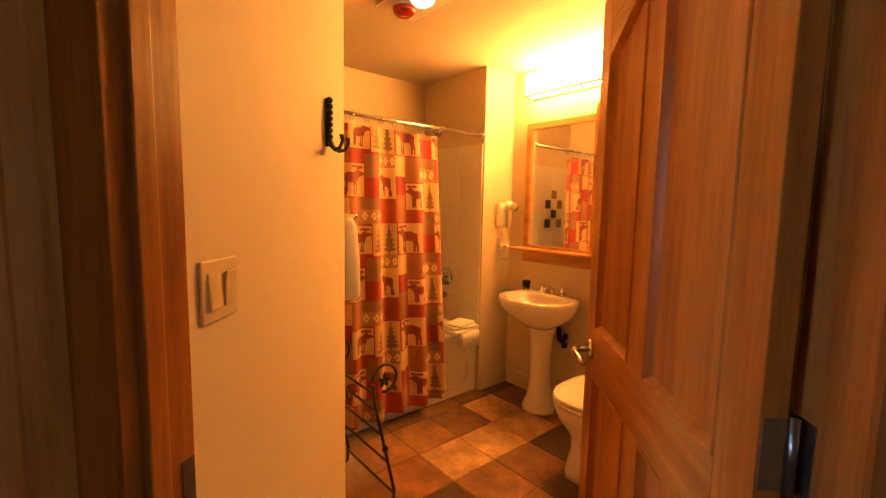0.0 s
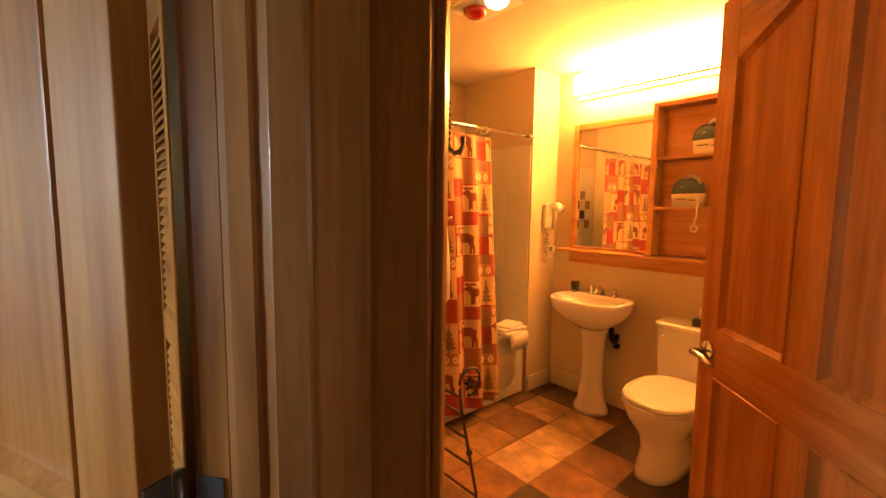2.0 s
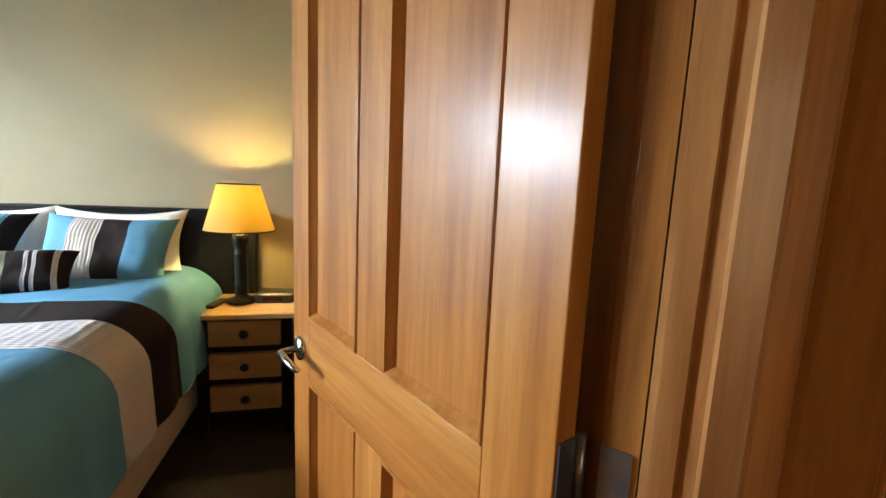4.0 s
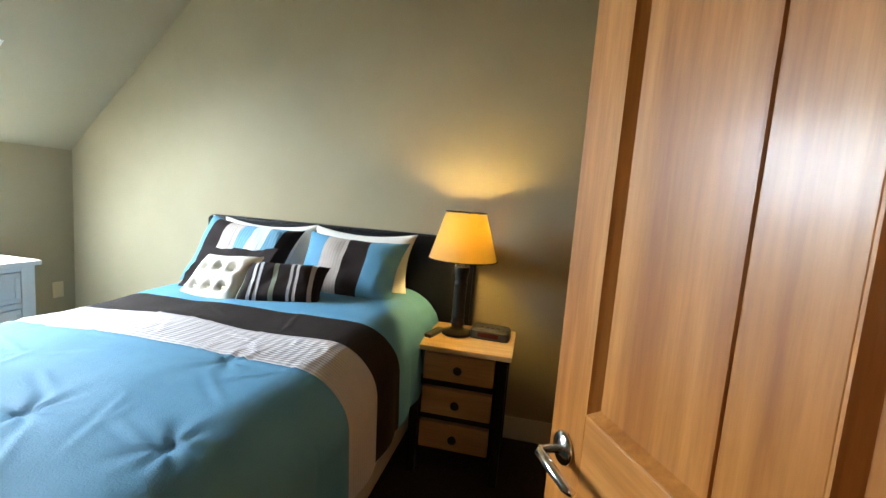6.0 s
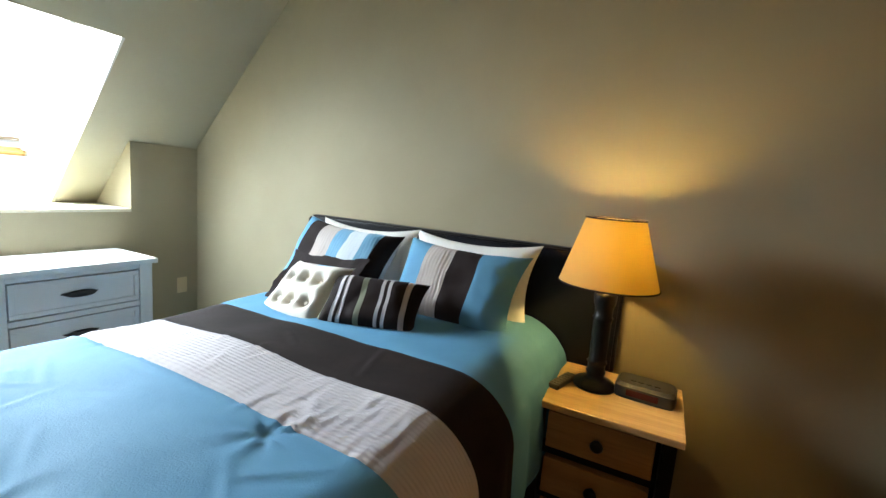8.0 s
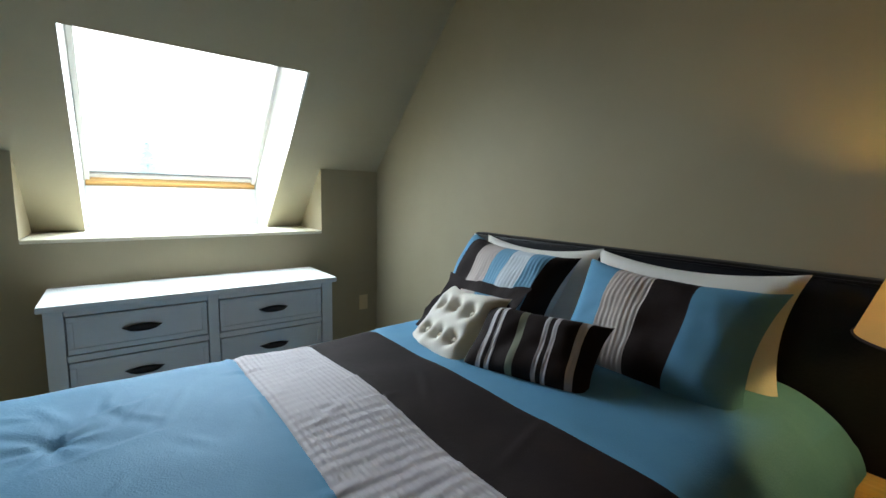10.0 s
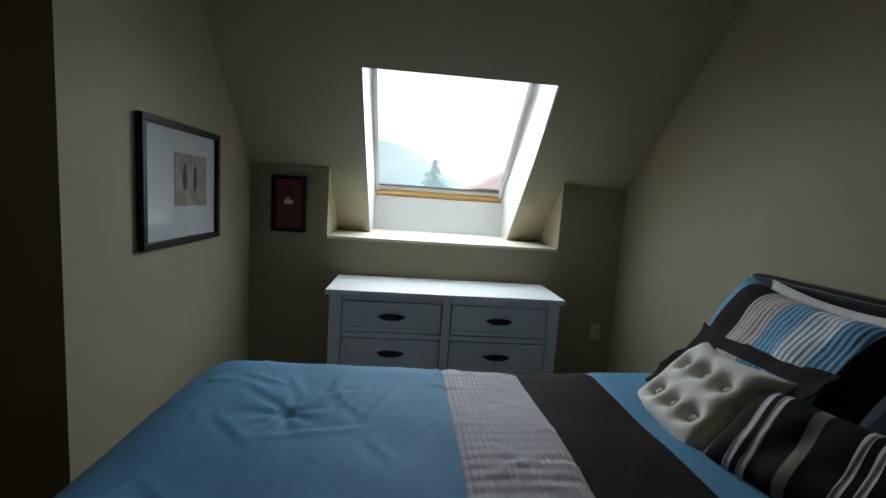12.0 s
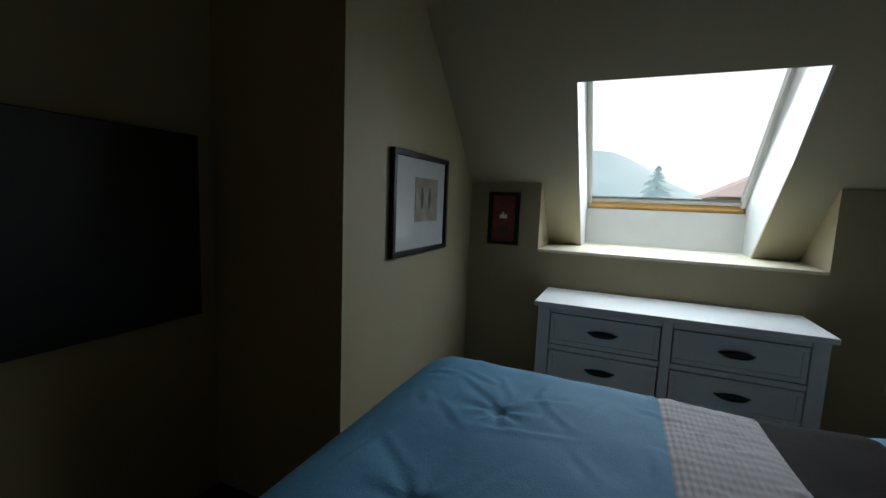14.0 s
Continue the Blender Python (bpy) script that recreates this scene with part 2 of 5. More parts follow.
def solid(name, bm, material, label="", category="", kind="structure", smooth=False, group=""):
    return tagged(new(name, to_mesh(name, bm, material, smooth)), label, category, group, kind)


def box(lo, hi, bev=0.0, bm=None, seg=2, m=None):
    bm = bm or bmesh.new()
    c = [(a + b) / 2 for a, b in zip(lo, hi)]
    s = [max(b - a, 1e-4) for a, b in zip(lo, hi)]
    g = bmesh.ops.create_cube(bm, size=1.0, matrix=(m or Matrix()) @ Matrix.Translation(c) @ Matrix.Diagonal((*s, 1)))
    if bev:
        es = list({e for v in g["verts"] for e in v.link_edges})
        bmesh.ops.bevel(bm, geom=es, offset=bev, segments=seg, profile=0.5, affect="EDGES")
    return bm


def prism(pts, z0, z1, bm=None, bev=0.0):
    """An upright prism over a footprint."""
    bm = bm or bmesh.new()
    lo = [bm.verts.new((x, y, z0)) for x, y in pts]
    hi = [bm.verts.new((x, y, z1)) for x, y in pts]
    bm.faces.new(lo[::-1])
    bm.faces.new(hi)
    k = len(pts)
    for i in range(k):
        bm.faces.new((lo[i], lo[(i + 1) % k], hi[(i + 1) % k], hi[i]))
    if bev:
        bmesh.ops.bevel(bm, geom=[e for e in bm.edges], offset=bev, segments=2, profile=0.5, affect="EDGES")
    return bm


def prism_x(pts, x0, x1, bm=None):
    """A prism along x over points (y, z)."""
    bm = bm or bmesh.new()
    a = [bm.verts.new((x0, y, z)) for y, z in pts]
    b = [bm.verts.new((x1, y, z)) for y, z in pts]
    bm.faces.new(a[::-1])
    bm.faces.new(b)
    k = len(pts)
    for i in range(k):
        bm.faces.new((a[i], a[(i + 1) % k], b[(i + 1) % k], b[i]))
    return bm


def lathe(profile, seg=32, bm=None, at=(0, 0, 0), sx=1.0, sy=1.0):
    """A turned body: (radius, height) points round the z axis."""
    bm = bm or bmesh.new()
    rings = []
    for r, z in profile:
        if r < 1e-5:
            rings.append([bm.verts.new((at[0], at[1], at[2] + z))])
        else:
            rings.append([bm.verts.new((at[0] + sx * r * math.cos(a), at[1] + sy * r * math.sin(a), at[2] + z)) for a in [2 * math.pi * i / seg for i in range(seg)]])
    for p, q in zip(rings, rings[1:]):
        for i in range(seg):
            j = (i + 1) % seg
            if len(p) == 1 and len(q) > 1:
                bm.faces.new((p[0], q[i], q[j]))
            elif len(q) == 1 and len(p) > 1:
                bm.faces.new((p[i], p[j], q[0]))
            elif len(p) > 1:
                bm.faces.new((p[i], p[j], q[j], q[i]))
    return bm


def tube(points, radius, seg=8, bm=None, closed=False):
    """A round bar along points."""
    bm = bm or bmesh.new()
    pts = [Vector(p) for p in points]
    k = len(pts)
    rings, up = [], Vector((0.123, 0.371, 0.92)).normalized()
    for i, p in enumerate(pts):
        a, b = pts[i - 1] if i or closed else p, pts[(i + 1) % k] if i < k - 1 or closed else p
        d = (b - a).normalized()
        u = d.cross(up)
        u = u.normalized() if u.length > 1e-3 else d.orthogonal().normalized()
        w = d.cross(u)
        up = w if w.dot(up) > 0 else -w
        r = radius[i] if isinstance(radius, (list, tuple)) else radius
        rings.append([bm.verts.new(p + r * (math.cos(2 * math.pi * j / seg) * u + math.sin(2 * math.pi * j / seg) * w)) for j in range(seg)])
    for i in range(k if closed else k - 1):
        p, q = rings[i], rings[(i + 1) % k]
        for j in range(seg):
            bm.faces.new((p[j], p[(j + 1) % seg], q[(j + 1) % seg], q[j]))
    if not closed:
        bm.faces.new(rings[0][::-1])
        bm.faces.new(rings[-1])
    return bm


def arc(c, r, a0, a1, k, axis="xz"):
    out = []
    for i in range(k + 1):
        a = radians(a0 + (a1 - a0) * i / k)
        p = [c[0], c[1], c[2]]
        p["xyz".index(axis[0])] += r * math.cos(a)
        p["xyz".index(axis[1])] += r * math.sin(a)
        out.append(tuple(p))
    return out



# ---------- large structure ----------
H = 2.44
solid("floor_bedroom", box((-0.05, -0.02, -0.1), (3.4, 4.2, 0.0)), CARPET, "dark brown carpet of the bedroom", "floor")
solid("floor_hall", prism([(-2.1, -1.4), (-0.4, -1.4), (0.20, -0.62), (0.78, -0.04), (0.80, 1.2), (0.0, 1.2), (-2.1, 1.2)], -0.12, -0.004), CARPET, "dark carpet of the entrance hall", "floor")

wall_e = solid("wall_east", box((3.31, 0.0, 0), (3.43, 4.7, 2.9)), PAINT, "olive-beige painted wall behind the bed", "wall")
solid("wall_knee", box((0.70, 4.11, 0), (3.31, 4.21, 1.116)), PAINT, "low olive-beige wall under the roof slope", "wall")
solid("wall_knee_side_1", box((0.70, 4.11, 1.116), (1.275, 4.21, 1.58)), PAINT, "low wall beside the window niche", "wall")
solid("wall_knee_side_2", box((2.856, 4.11, 1.116), (3.31, 4.21, 1.58)), PAINT, "low wall beside the window niche", "wall")
solid("wall_picture", prism([(0.66, 2.70), (0.776, 2.585), (0.776, 4.11), (0.66, 4.11)], 0, 2.75), PAINT, "olive-beige wall with the framed print", "wall")
solid("wall_alcove_side", prism([(-0.05, 2.585), (0.776, 2.585), (0.66, 2.70), (-0.05, 2.70)], 0, 2.75), PAINT, "shaded side wall of the television alcove", "wall")
solid("wall_alcove_back", box((-0.05, 1.32, 0), (0.05, 2.585, 2.75)), PAINT, "shaded back wall of the television alcove", "wall")
solid("wall_alcove_hall", box((-2.1, 1.20, 0), (0.88, 1.32, 2.75)), PAINT, "wall between hall and alcove", "wall")
solid("wall_bedroom_south", box((0.93, 0.0, 0), (3.31, 0.10, 2.75)), PAINT, "bedroom wall behind the open door", "wall")
solid("ceiling_bedroom", box((-0.05, 0.0, 2.75), (3.43, 2.98, 2.85)), CEIL, "flat part of the bedroom ceiling", "ceiling")

# roof slope with the window shaft


def slope_z(y):
    return 1.594 + (4.11 - y)


def slope_slab(y0, y1, x0, x1, bm=None, t=0.02):
    n = 0.7071 * t
    return prism_x([(y0, slope_z(y0)), (y1, slope_z(y1)), (y1 + n, slope_z(y1) + n), (y0 + n, slope_z(y0) + n)], x0, x1, bm)


for i, (y1, x0, x1) in enumerate(((4.58, 0.62, 1.515), (4.58, 2.60, 3.36), (3.613, 1.515, 2.60))):
    solid("ceiling_slope_%d" % (i + 1), slope_slab(2.93, y1, x0, x1), CEIL, "sloped olive-beige ceiling under the roof", "ceiling")
for i, (x0, x1) in enumerate(((0.5, 1.48), (2.64, 3.5))):
    solid("roof_deck_%d" % (i + 1), prism_x([(2.80, 3.40), (5.40, 0.80), (5.50, 0.90), (2.90, 3.50)], x0, x1), CEIL, "roof boards over the slope", "roof")
solid("wall_shaft_1", prism_x([(3.613, 2.092), (4.566, 1.139), (4.90, 1.139), (4.955, 1.50), (4.01, 2.445)], 1.49, 1.515), WHITEWOOD, "bright painted cheek of the roof window shaft", "wall")
bm = bmesh.new()
a = [bm.verts.new(p) for p in [(2.585, 3.613, 2.092), (2.62, 4.566, 1.139), (2.62, 4.90, 1.139), (2.61, 4.955, 1.50), (2.60, 4.01, 2.445)]]
b = [bm.verts.new((v.co.x + 0.025, v.co.y, v.co.z)) for v in a]
bm.faces.new(a[::-1]), bm.faces.new(b)
for i in range(5):
    bm.faces.new((a[i], a[(i + 1) % 5], b[(i + 1) % 5], b[i]))
solid("wall_shaft_2", bm, WHITEWOOD, "bright painted cheek of the roof window shaft", "wall")
solid("wall_shaft_top", prism_x([(3.613, 2.094), (4.02, 2.455), (4.00, 2.475), (3.593, 2.114)], 1.49, 2.64), WHITEWOOD, "painted head of the roof window shaft", "wall")
solid("wall_shaft_bottom", box((1.49, 4.90, 1.0), (2.65, 4.94, 1.425)), WHITEWOOD, "painted apron under the roof window", "wall")
solid("window_sill", box((1.276, 4.102, 1.117), (2.855, 4.92, 1.138), 0.004), WHITE_TRIM, "pale painted deep sill of the window niche", "sill")
solid("wall_niche_1", prism_x([(4.21, 1.52), (4.21, 1.116), (4.62, 1.116)], 1.19, 1.275), PAINT, "side of the window niche", "wall")
solid("wall_niche_2", prism_x([(4.21, 1.52), (4.21, 1.116), (4.62, 1.116)], 2.856, 2.94), PAINT, "side of the window niche", "wall")

# bathroom shell
solid("wall_bath_south", box((0.50, -2.66, 0), (2.32, -2.54, H)), CREAM_PAINT, "warm cream wall behind the basin", "wall")
solid("wall_bath_chase", box((2.32, -2.66, 0), (3.16, -2.225, H)), CREAM_PAINT, "short wall with the hair dryer at the tub end", "wall")
solid("wall_bath_east", box((3.05, -2.225, 0), (3.16, -0.54, H)), CREAM_PAINT, "wall over the back of the tub", "wall")
solid("wall_bath_north", box((1.60, -0.66, 0), (3.05, -0.54, H)), CREAM_PAINT, "wall at the far tub end", "wall")
solid("wall_switch", prism([(0.868, -0.060), (1.535, -0.693), (1.62, -0.605), (0.95, 0.03)], 0, H), CREAM_PAINT, "cream wall with the light switch", "wall")
solid("wall_corner_post", prism([(0.815, 0.222), (0.905, 0.222), (0.93, 0.10), (0.95, 0.02), (0.866, -0.058), (0.826, -0.046), (0.755, 0.040), (0.797, 0.078), (0.797, 0.165)], 0, H), CREAM_PAINT, "corner between the two doorways", "wall")
solid("wall_bath_west", prism([(0.172, -0.682), (0.62, -1.150), (0.62, -2.54), (0.50, -2.54), (0.50, -1.22), (0.08, -0.78)], 0, H), CREAM_PAINT, "wall behind the open bathroom door", "wall")
solid("wall_hall_diagonal", prism([(0.080, -0.592), (0.160, -0.681), (-0.56, -1.37), (-0.625, -1.28)], 0, H), PAINT, "hall wall beside the bathroom door", "wall")
solid("wall_hall_south", box((-2.1, -1.40, 0), (-0.55, -1.28, H)), PAINT, "hall wall", "wall")
solid("ceiling_bath", prism([(0.62, 0.0), (0.02, -0.62), (0.5, -1.2), (0.5, -2.66), (3.16, -2.66), (3.16, -0.54), (1.5, -0.54), (0.94, 0.0)], H, H + 0.1), BATH_CEIL, "warm white bathroom ceiling", "ceiling")
solid("ceiling_hall", prism([(-2.1, -1.4), (-0.56, -1.4), (0.02, -0.62), (0.62, 0.0), (0.86, 0.0), (0.86, 1.3), (-2.1, 1.3)], 2.45, 2.55), CEIL, "hall ceiling", "ceiling")
# unseen end wall; its opening is assumed, added for the hall fill lamp
for i, (lo, hi) in enumerate([((-2.1, -1.28, 0), (-2.0, -0.55, H)), ((-2.1, 0.55, 0), (-2.0, 1.2, H)), ((-2.1, -0.55, 0), (-2.0, 0.55, 0.85)), ((-2.1, -0.55, 2.1), (-2.0, 0.55, H))]):
    solid("wall_hall_west_%d" % (i + 1), box(lo, hi), PAINT, "hall wall round the opening added for the fill lamp", "wall")
# over the doors, and the bedroom doorway's latch side
solid("wall_over_bedroom_door", box((0.775, 0.235, 2.11), (0.86, 1.19, 2.75)), PAINT, "wall over the bedroom door", "wall")
solid("wall_over_bathroom_door", prism([(0.745, 0.034), (0.09, -0.586), (0.165, -0.672), (0.81, -0.048)], 2.11, H), PAINT, "wall over the bathroom door", "wall")

# bathroom baseboards
for nm, lo, hi in [("baseboard_chase", (2.305, -2.54, 0.004), (2.32, -2.235, 0.125)), ("baseboard_south", (0.62, -2.54, 0.004), (2.304, -2.525, 0.125)),
                   ("baseboard_bed_east", (3.295, 0.115, 0.002), (3.31, 4.095, 0.142)), ("baseboard_bed_south", (3.224, 0.10, 0.002), (3.294, 0.115, 0.142)),
                   ("baseboard_knee", (0.795, 4.095, 0.002), (3.294, 4.11, 0.142)), ("baseboard_picture", (0.776, 2.60, 0.002), (0.791, 4.094, 0.142))]:
    solid(nm, box(lo, hi, 0.004), WHITE_TRIM, "painted baseboard", "baseboard")

# ---------- door frames ----------
bath_frame = thing("door_frame_bathroom", (0.667, 0.025, 0), label="pine door frame of the bathroom doorway", category="door frame", kind="structure")
bed_frame = thing("door_frame_bedroom", (0.775, 0.24, 0), label="pine door frame of the bedroom doorway", category="door frame", kind="structure")


def board(name, pts, z0, z1, parent, material=None, bev=0.004):
    o = parent.matrix_world.translation
    part(name, prism([(x - o.x, y - o.y) for x, y in pts], z0, z1, bev=bev), material or TRIMWOOD, parent)


# lined opening of the bathroom doorway, latch side: jamb, stop, strike plate, casing
board("jamb", [(0.726, 0.035), (0.803, -0.059), (0.819, -0.046), (0.742, 0.048)], 0, 2.11, bath_frame, bev=0.002)
board("stop", [(0.7445, 0.0125), (0.7665, -0.0145), (0.7565, -0.0225), (0.7345, 0.0045)], 0, 2.1, bath_frame, bev=0.003)
board("strike_plate", [(0.785, -0.037), (0.801, -0.0565), (0.7995, -0.0578), (0.7835, -0.0383)], 0.95, 1.03, bath_frame, STEEL, bev=0.0005)
board("casing", [(0.7805, 0.0815), (0.774, 0.0775), (0.735, 0.045), (0.727, 0.038), (0.729, 0.0365), (0.742, 0.0485), (0.80, 0.090)], 0, 2.18, bath_frame, bev=0)
# hinge side
board("jamb", [(0.097, -0.578), (0.180, -0.669), (0.162, -0.686), (0.078, -0.595)], 0, 2.11, bath_frame, bev=0.002)
board("casing", [(0.099, -0.572), (0.092, -0.568), (0.042, -0.615), (0.034, -0.612), (0.017, -0.628), (0.033, -0.645), (0.082, -0.592)], 0, 2.18, bath_frame, bev=0)
board("casing", [(0.016, -0.629), (0.031, -0.646), (-0.07, -0.742), (-0.082, -0.728)], 0, 2.18, bath_frame, bev=0.002)
board("head", [(0.745, 0.034), (0.09, -0.586), (0.165, -0.672), (0.81, -0.048)], 2.085, 2.109, bath_frame)
# bedroom doorway, hinge side, hall face
board("casing", [(0.806, 0.242), (0.800, 0.237), (0.7845, 0.219), (0.787, 0.213), (0.774, 0.2035), (0.767, 0.205), (0.7525, 0.174), (0.752, 0.169), (0.757, 0.165), (0.776, 0.165), (0.820, 0.224), (0.820, 0.230)], 0, 2.18, bed_frame, PALEWOOD, bev=0)
board("corner_board", [(0.760, 0.1645), (0.757, 0.1605), (0.764, 0.130), (0.768, 0.126), (0.774, 0.098), (0.781, 0.082), (0.796, 0.082), (0.796, 0.1645)], 0, 2.18, bed_frame, PALEWOOD, bev=0)
board("jamb", [(0.8215, 0.226), (0.905, 0.226), (0.905, 0.268), (0.840, 0.268), (0.832, 0.264), (0.8085, 0.2425)], 0, 2.11, bed_frame, bev=0)
board("hinge_plate", [(0.8385, 0.2685), (0.8125, 0.2475), (0.8108, 0.2490), (0.8368, 0.2703)], 1.03, 1.13, bed_frame, STEEL, bev=0)
ob = part("hinge_plate", box((0.075, -0.002, 1.06), (0.121, 0.0005, 1.16), 0.0005), STEEL, bath_frame, "blue-grey steel hinge plate")
ob.matrix_basis = pose(0.097 - 0.667, -0.577 - 0.025, 0, 0, 0, -47.6)
board("jamb", [(0.77, 1.176), (0.86, 1.176), (0.86, 1.196), (0.77, 1.196)], 0, 2.11, bed_frame)
board("head", [(0.775, 0.256), (0.86, 0.256), (0.86, 1.174), (0.775, 1.174)], 2.09, 2.109, bed_frame)

# ---------- doors ----------


def panel_ring(bm, x0, x1, z0, z1, y, arch=0.0, inset=0.019, deep=0.015, side=1):
    """A sunk panel with a sloped moulding round it, set into the face y; arch lifts the top's middle."""
    k = 10

    def outline(g, yy):
        pts = [(x0 + g, z0 + g), (x1 - g, z0 + g)]
        for i in range(k + 1):
            f = i / k
            pts.append((x1 - g + (x0 - x1 + 2 * g) * f, z1 - g + arch[0] * (1 - f) + arch[1] * f if isinstance(arch, tuple) else z1 - g + arch * math.sin(math.pi * f)))
        return [bm.verts.new((x, yy, z)) for x, z in pts]

    rings = [outline(0, y - side * 0.0005), outline(0.002, y + side * 0.003), outline(0.006, y + side * 0.0035), outline(0.010, y - side * 0.003), outline(inset, y - side * deep)]
    for p, q in zip(rings, rings[1:]):
        for i in range(len(p)):
            j = (i + 1) % len(p)
            bm.faces.new((p[i], p[j], q[j], q[i]))
    bm.faces.new(rings[-1])


def leaf(name, hinge, angle, width, label, side, lever_side, rail, mid_hinge, st, mh):
    """A pine door: frame boards, four sunk panels, lever and hinges. Local x runs from hinge to latch; the face lies at y = 0 and the leaf's depth behind it."""
    T, HH = 0.036, 2.075
    d = thing(name, (hinge[0], hinge[1], 0.0), angle, label, "door")
    mid = width * 0.5
    y0, y1 = (0.0, T) if side < 0 else (-T, 0.0)
    face = y1 if side > 0 else y0
    z_mid0, z_mid1, z_bot, z_top = *rail, 0.22, 1.95
    for nm, lo, hi, mt in [("stile", (0, 0.008), (st, HH), PINE), ("stile", (width - st, 0.008), (width, HH), PINE), ("mullion", (mid - mh, z_bot), (mid + mh, z_top + 0.06), PINE),
                           ("top_rail", (st, z_top + 0.03), (width - st, HH), PINE_H), ("lock_rail", (st, z_mid0), (width - st, z_mid1), PINE_H), ("bottom_rail", (st, 0.008), (width - st, z_bot), PINE_H)]:
        if nm == "mullion":
            for a0, a1 in [(z_bot, z_mid0), (z_mid1, z_top + 0.05)]:
                part(nm, box((lo[0], y0, a0), (hi[0], y1, a1), 0.0015), mt, d)
        else:
            part(nm, box((lo[0], y0, lo[1]), (hi[0], y1, hi[1]), 0.002), mt, d)
    # boards behind the mouldings, then the mouldings on both faces
    for a, b in [(st, mid - mh), (mid + mh, width - st)]:
        for c, e, ar in [(z_bot, z_mid0, 0.0), (z_mid1, z_top + 0.03, 1.0)]:
            bm = box((a + 0.001, y0 + 0.0165, c + 0.001), (b - 0.001, y1 - 0.0165, e - 0.001))
            left = a < mid - 0.05
            rise = 0.0
            if ar:
                rise = (-0.005, -0.10) if left else (-0.10, -0.005)
            for yy, sg in [(y1, 1), (y0, -1)]:
                panel_ring(bm, a, b, c, e, yy, rise if ar else 0.0, side=sg)
            part("panel", bm, PINE, d)
    # arched wedges that close the rail's corners
    for a, b, lowx in [(st, mid - mh, 0), (mid + mh, width - st, 1)]:
        bm = bmesh.new()
        zt = z_top + 0.031
        tri = [(a, zt), (b, zt), (a if lowx == 0 else b, zt - 0.105)]
        va = [bm.verts.new((x, y0 + 0.001, z)) for x, z in tri]
        vb = [bm.verts.new((x, y1 - 0.001, z)) for x, z in tri]
        bm.faces.new(va), bm.faces.new(vb[::-1])
        for i in range(3):
            bm.faces.new((va[i], va[(i + 1) % 3], vb[(i + 1) % 3], vb[i]))
        part("top_rail", bm, PINE_H, d)
    # levers with their roses, on both faces
    hx, hz = width - 0.06, 0.97
    for sg, yy in [(1, y1), (-1, y0)]:
        rose = part("lever_rose", lathe([(0, 0), (0.032, 0), (0.033, 0.004), (0.030, 0.010), (0.012, 0.013), (0.010, 0.014), (0, 0.014)], 28), CHROME, d, "chrome lever rose", True)
        rose.matrix_basis = pose(hx, yy, hz, -90 * sg, 0, 0)
        pts = [(hx, yy + sg * 0.012, hz), (hx, yy + sg * 0.05, hz), (hx - 0.012, yy + sg * 0.058, hz), (hx - 0.06, yy + sg * 0.060, hz + 0.002), (hx - 0.105, yy + sg * 0.056, hz - 0.004), (hx - 0.118, yy + sg * 0.048, hz - 0.008)]
        part("lever", tube(pts, [0.009, 0.009, 0.0105, 0.0095, 0.0085, 0.007], 12), CHROME, d, "chrome lever handle", True)
    part("latch_plate", box((width - 0.001, (y0 + y1) / 2 - 0.012, hz - 0.028), (width + 0.002, (y0 + y1) / 2 + 0.012, hz + 0.028), 0.001), CHROME, d)
    for z in (0.20, mid_hinge, 1.86):
        hg = part("hinge", box((-0.004, y0 + 0.003, z - 0.05), (0.0, y1 - 0.003, z + 0.05), 0.001), STEEL, d, "blue-grey steel hinge")
        yk = y1 + 0.004 if lever_side > 0 else y0 - 0.004
        part("knuckle", tube([(-0.006, yk, z - 0.052), (-0.006, yk, z + 0.052)], 0.0065, 12), STEEL, hg, smooth=True)
    return d


leaf("door_bathroom", (0.2015, -0.609), -45, 0.885, "honey pine panel door with chrome lever, standing open", 1, -1, (0.895, 1.045), 1.11, 0.095, 0.05)
leaf("door_bedroom", (0.859, 0.289), 24.3, 0.868, "honey pine panel door with chrome lever, standing open", -1, -1, (0.895, 1.064), 1.08, 0.115, 0.055)

# ---------- bathroom things ----------
win = thing("window_roof", (2.06, 4.44, 1.96), label="pivoting roof window with white frame and pine bottom rail", category="window", kind="structure")
# local plane of the window: x along the wall, y up the slope
win.matrix_world = Matrix.Translation((2.062, 4.465, 1.945)) @ Matrix(((1, 0, 0, 0), (0, -0.7071, 0.7071, 0), (0, 0.7071, 0.7071, 0), (0, 0, 0, 1)))
W2, L2 = 0.545, 0.665
part("frame_side", box((-W2, -L2 - 0.045, -0.03), (-W2 + 0.03, L2, 0.04), 0.004), WHITEWOOD, win, "white window frame")
part("frame_side", box((W2 - 0.03, -L2 - 0.045, -0.03), (W2, L2, 0.04), 0.004), WHITEWOOD, win, "white window frame")
part("frame_top", box((-W2, L2 - 0.04, -0.03), (W2, L2, 0.04), 0.004), WHITEWOOD, win, "white window frame")
part("bottom_rail", box((-W2 + 0.005, -L2 - 0.045, -0.045), (W2 - 0.005, -L2 + 0.015, 0.0), 0.005), wood("rail_pine", (0.50, 0.27, 0.08), (0.58, 0.33, 0.11), (0.64, 0.38, 0.14), axis="X"), win, "varnished pine bottom rail")
part("latch", box((-0.022, -L2 - 0.033, -0.058), (0.022, -L2 - 0.015, -0.045), 0.004), CHROME, win, "small metal latch")
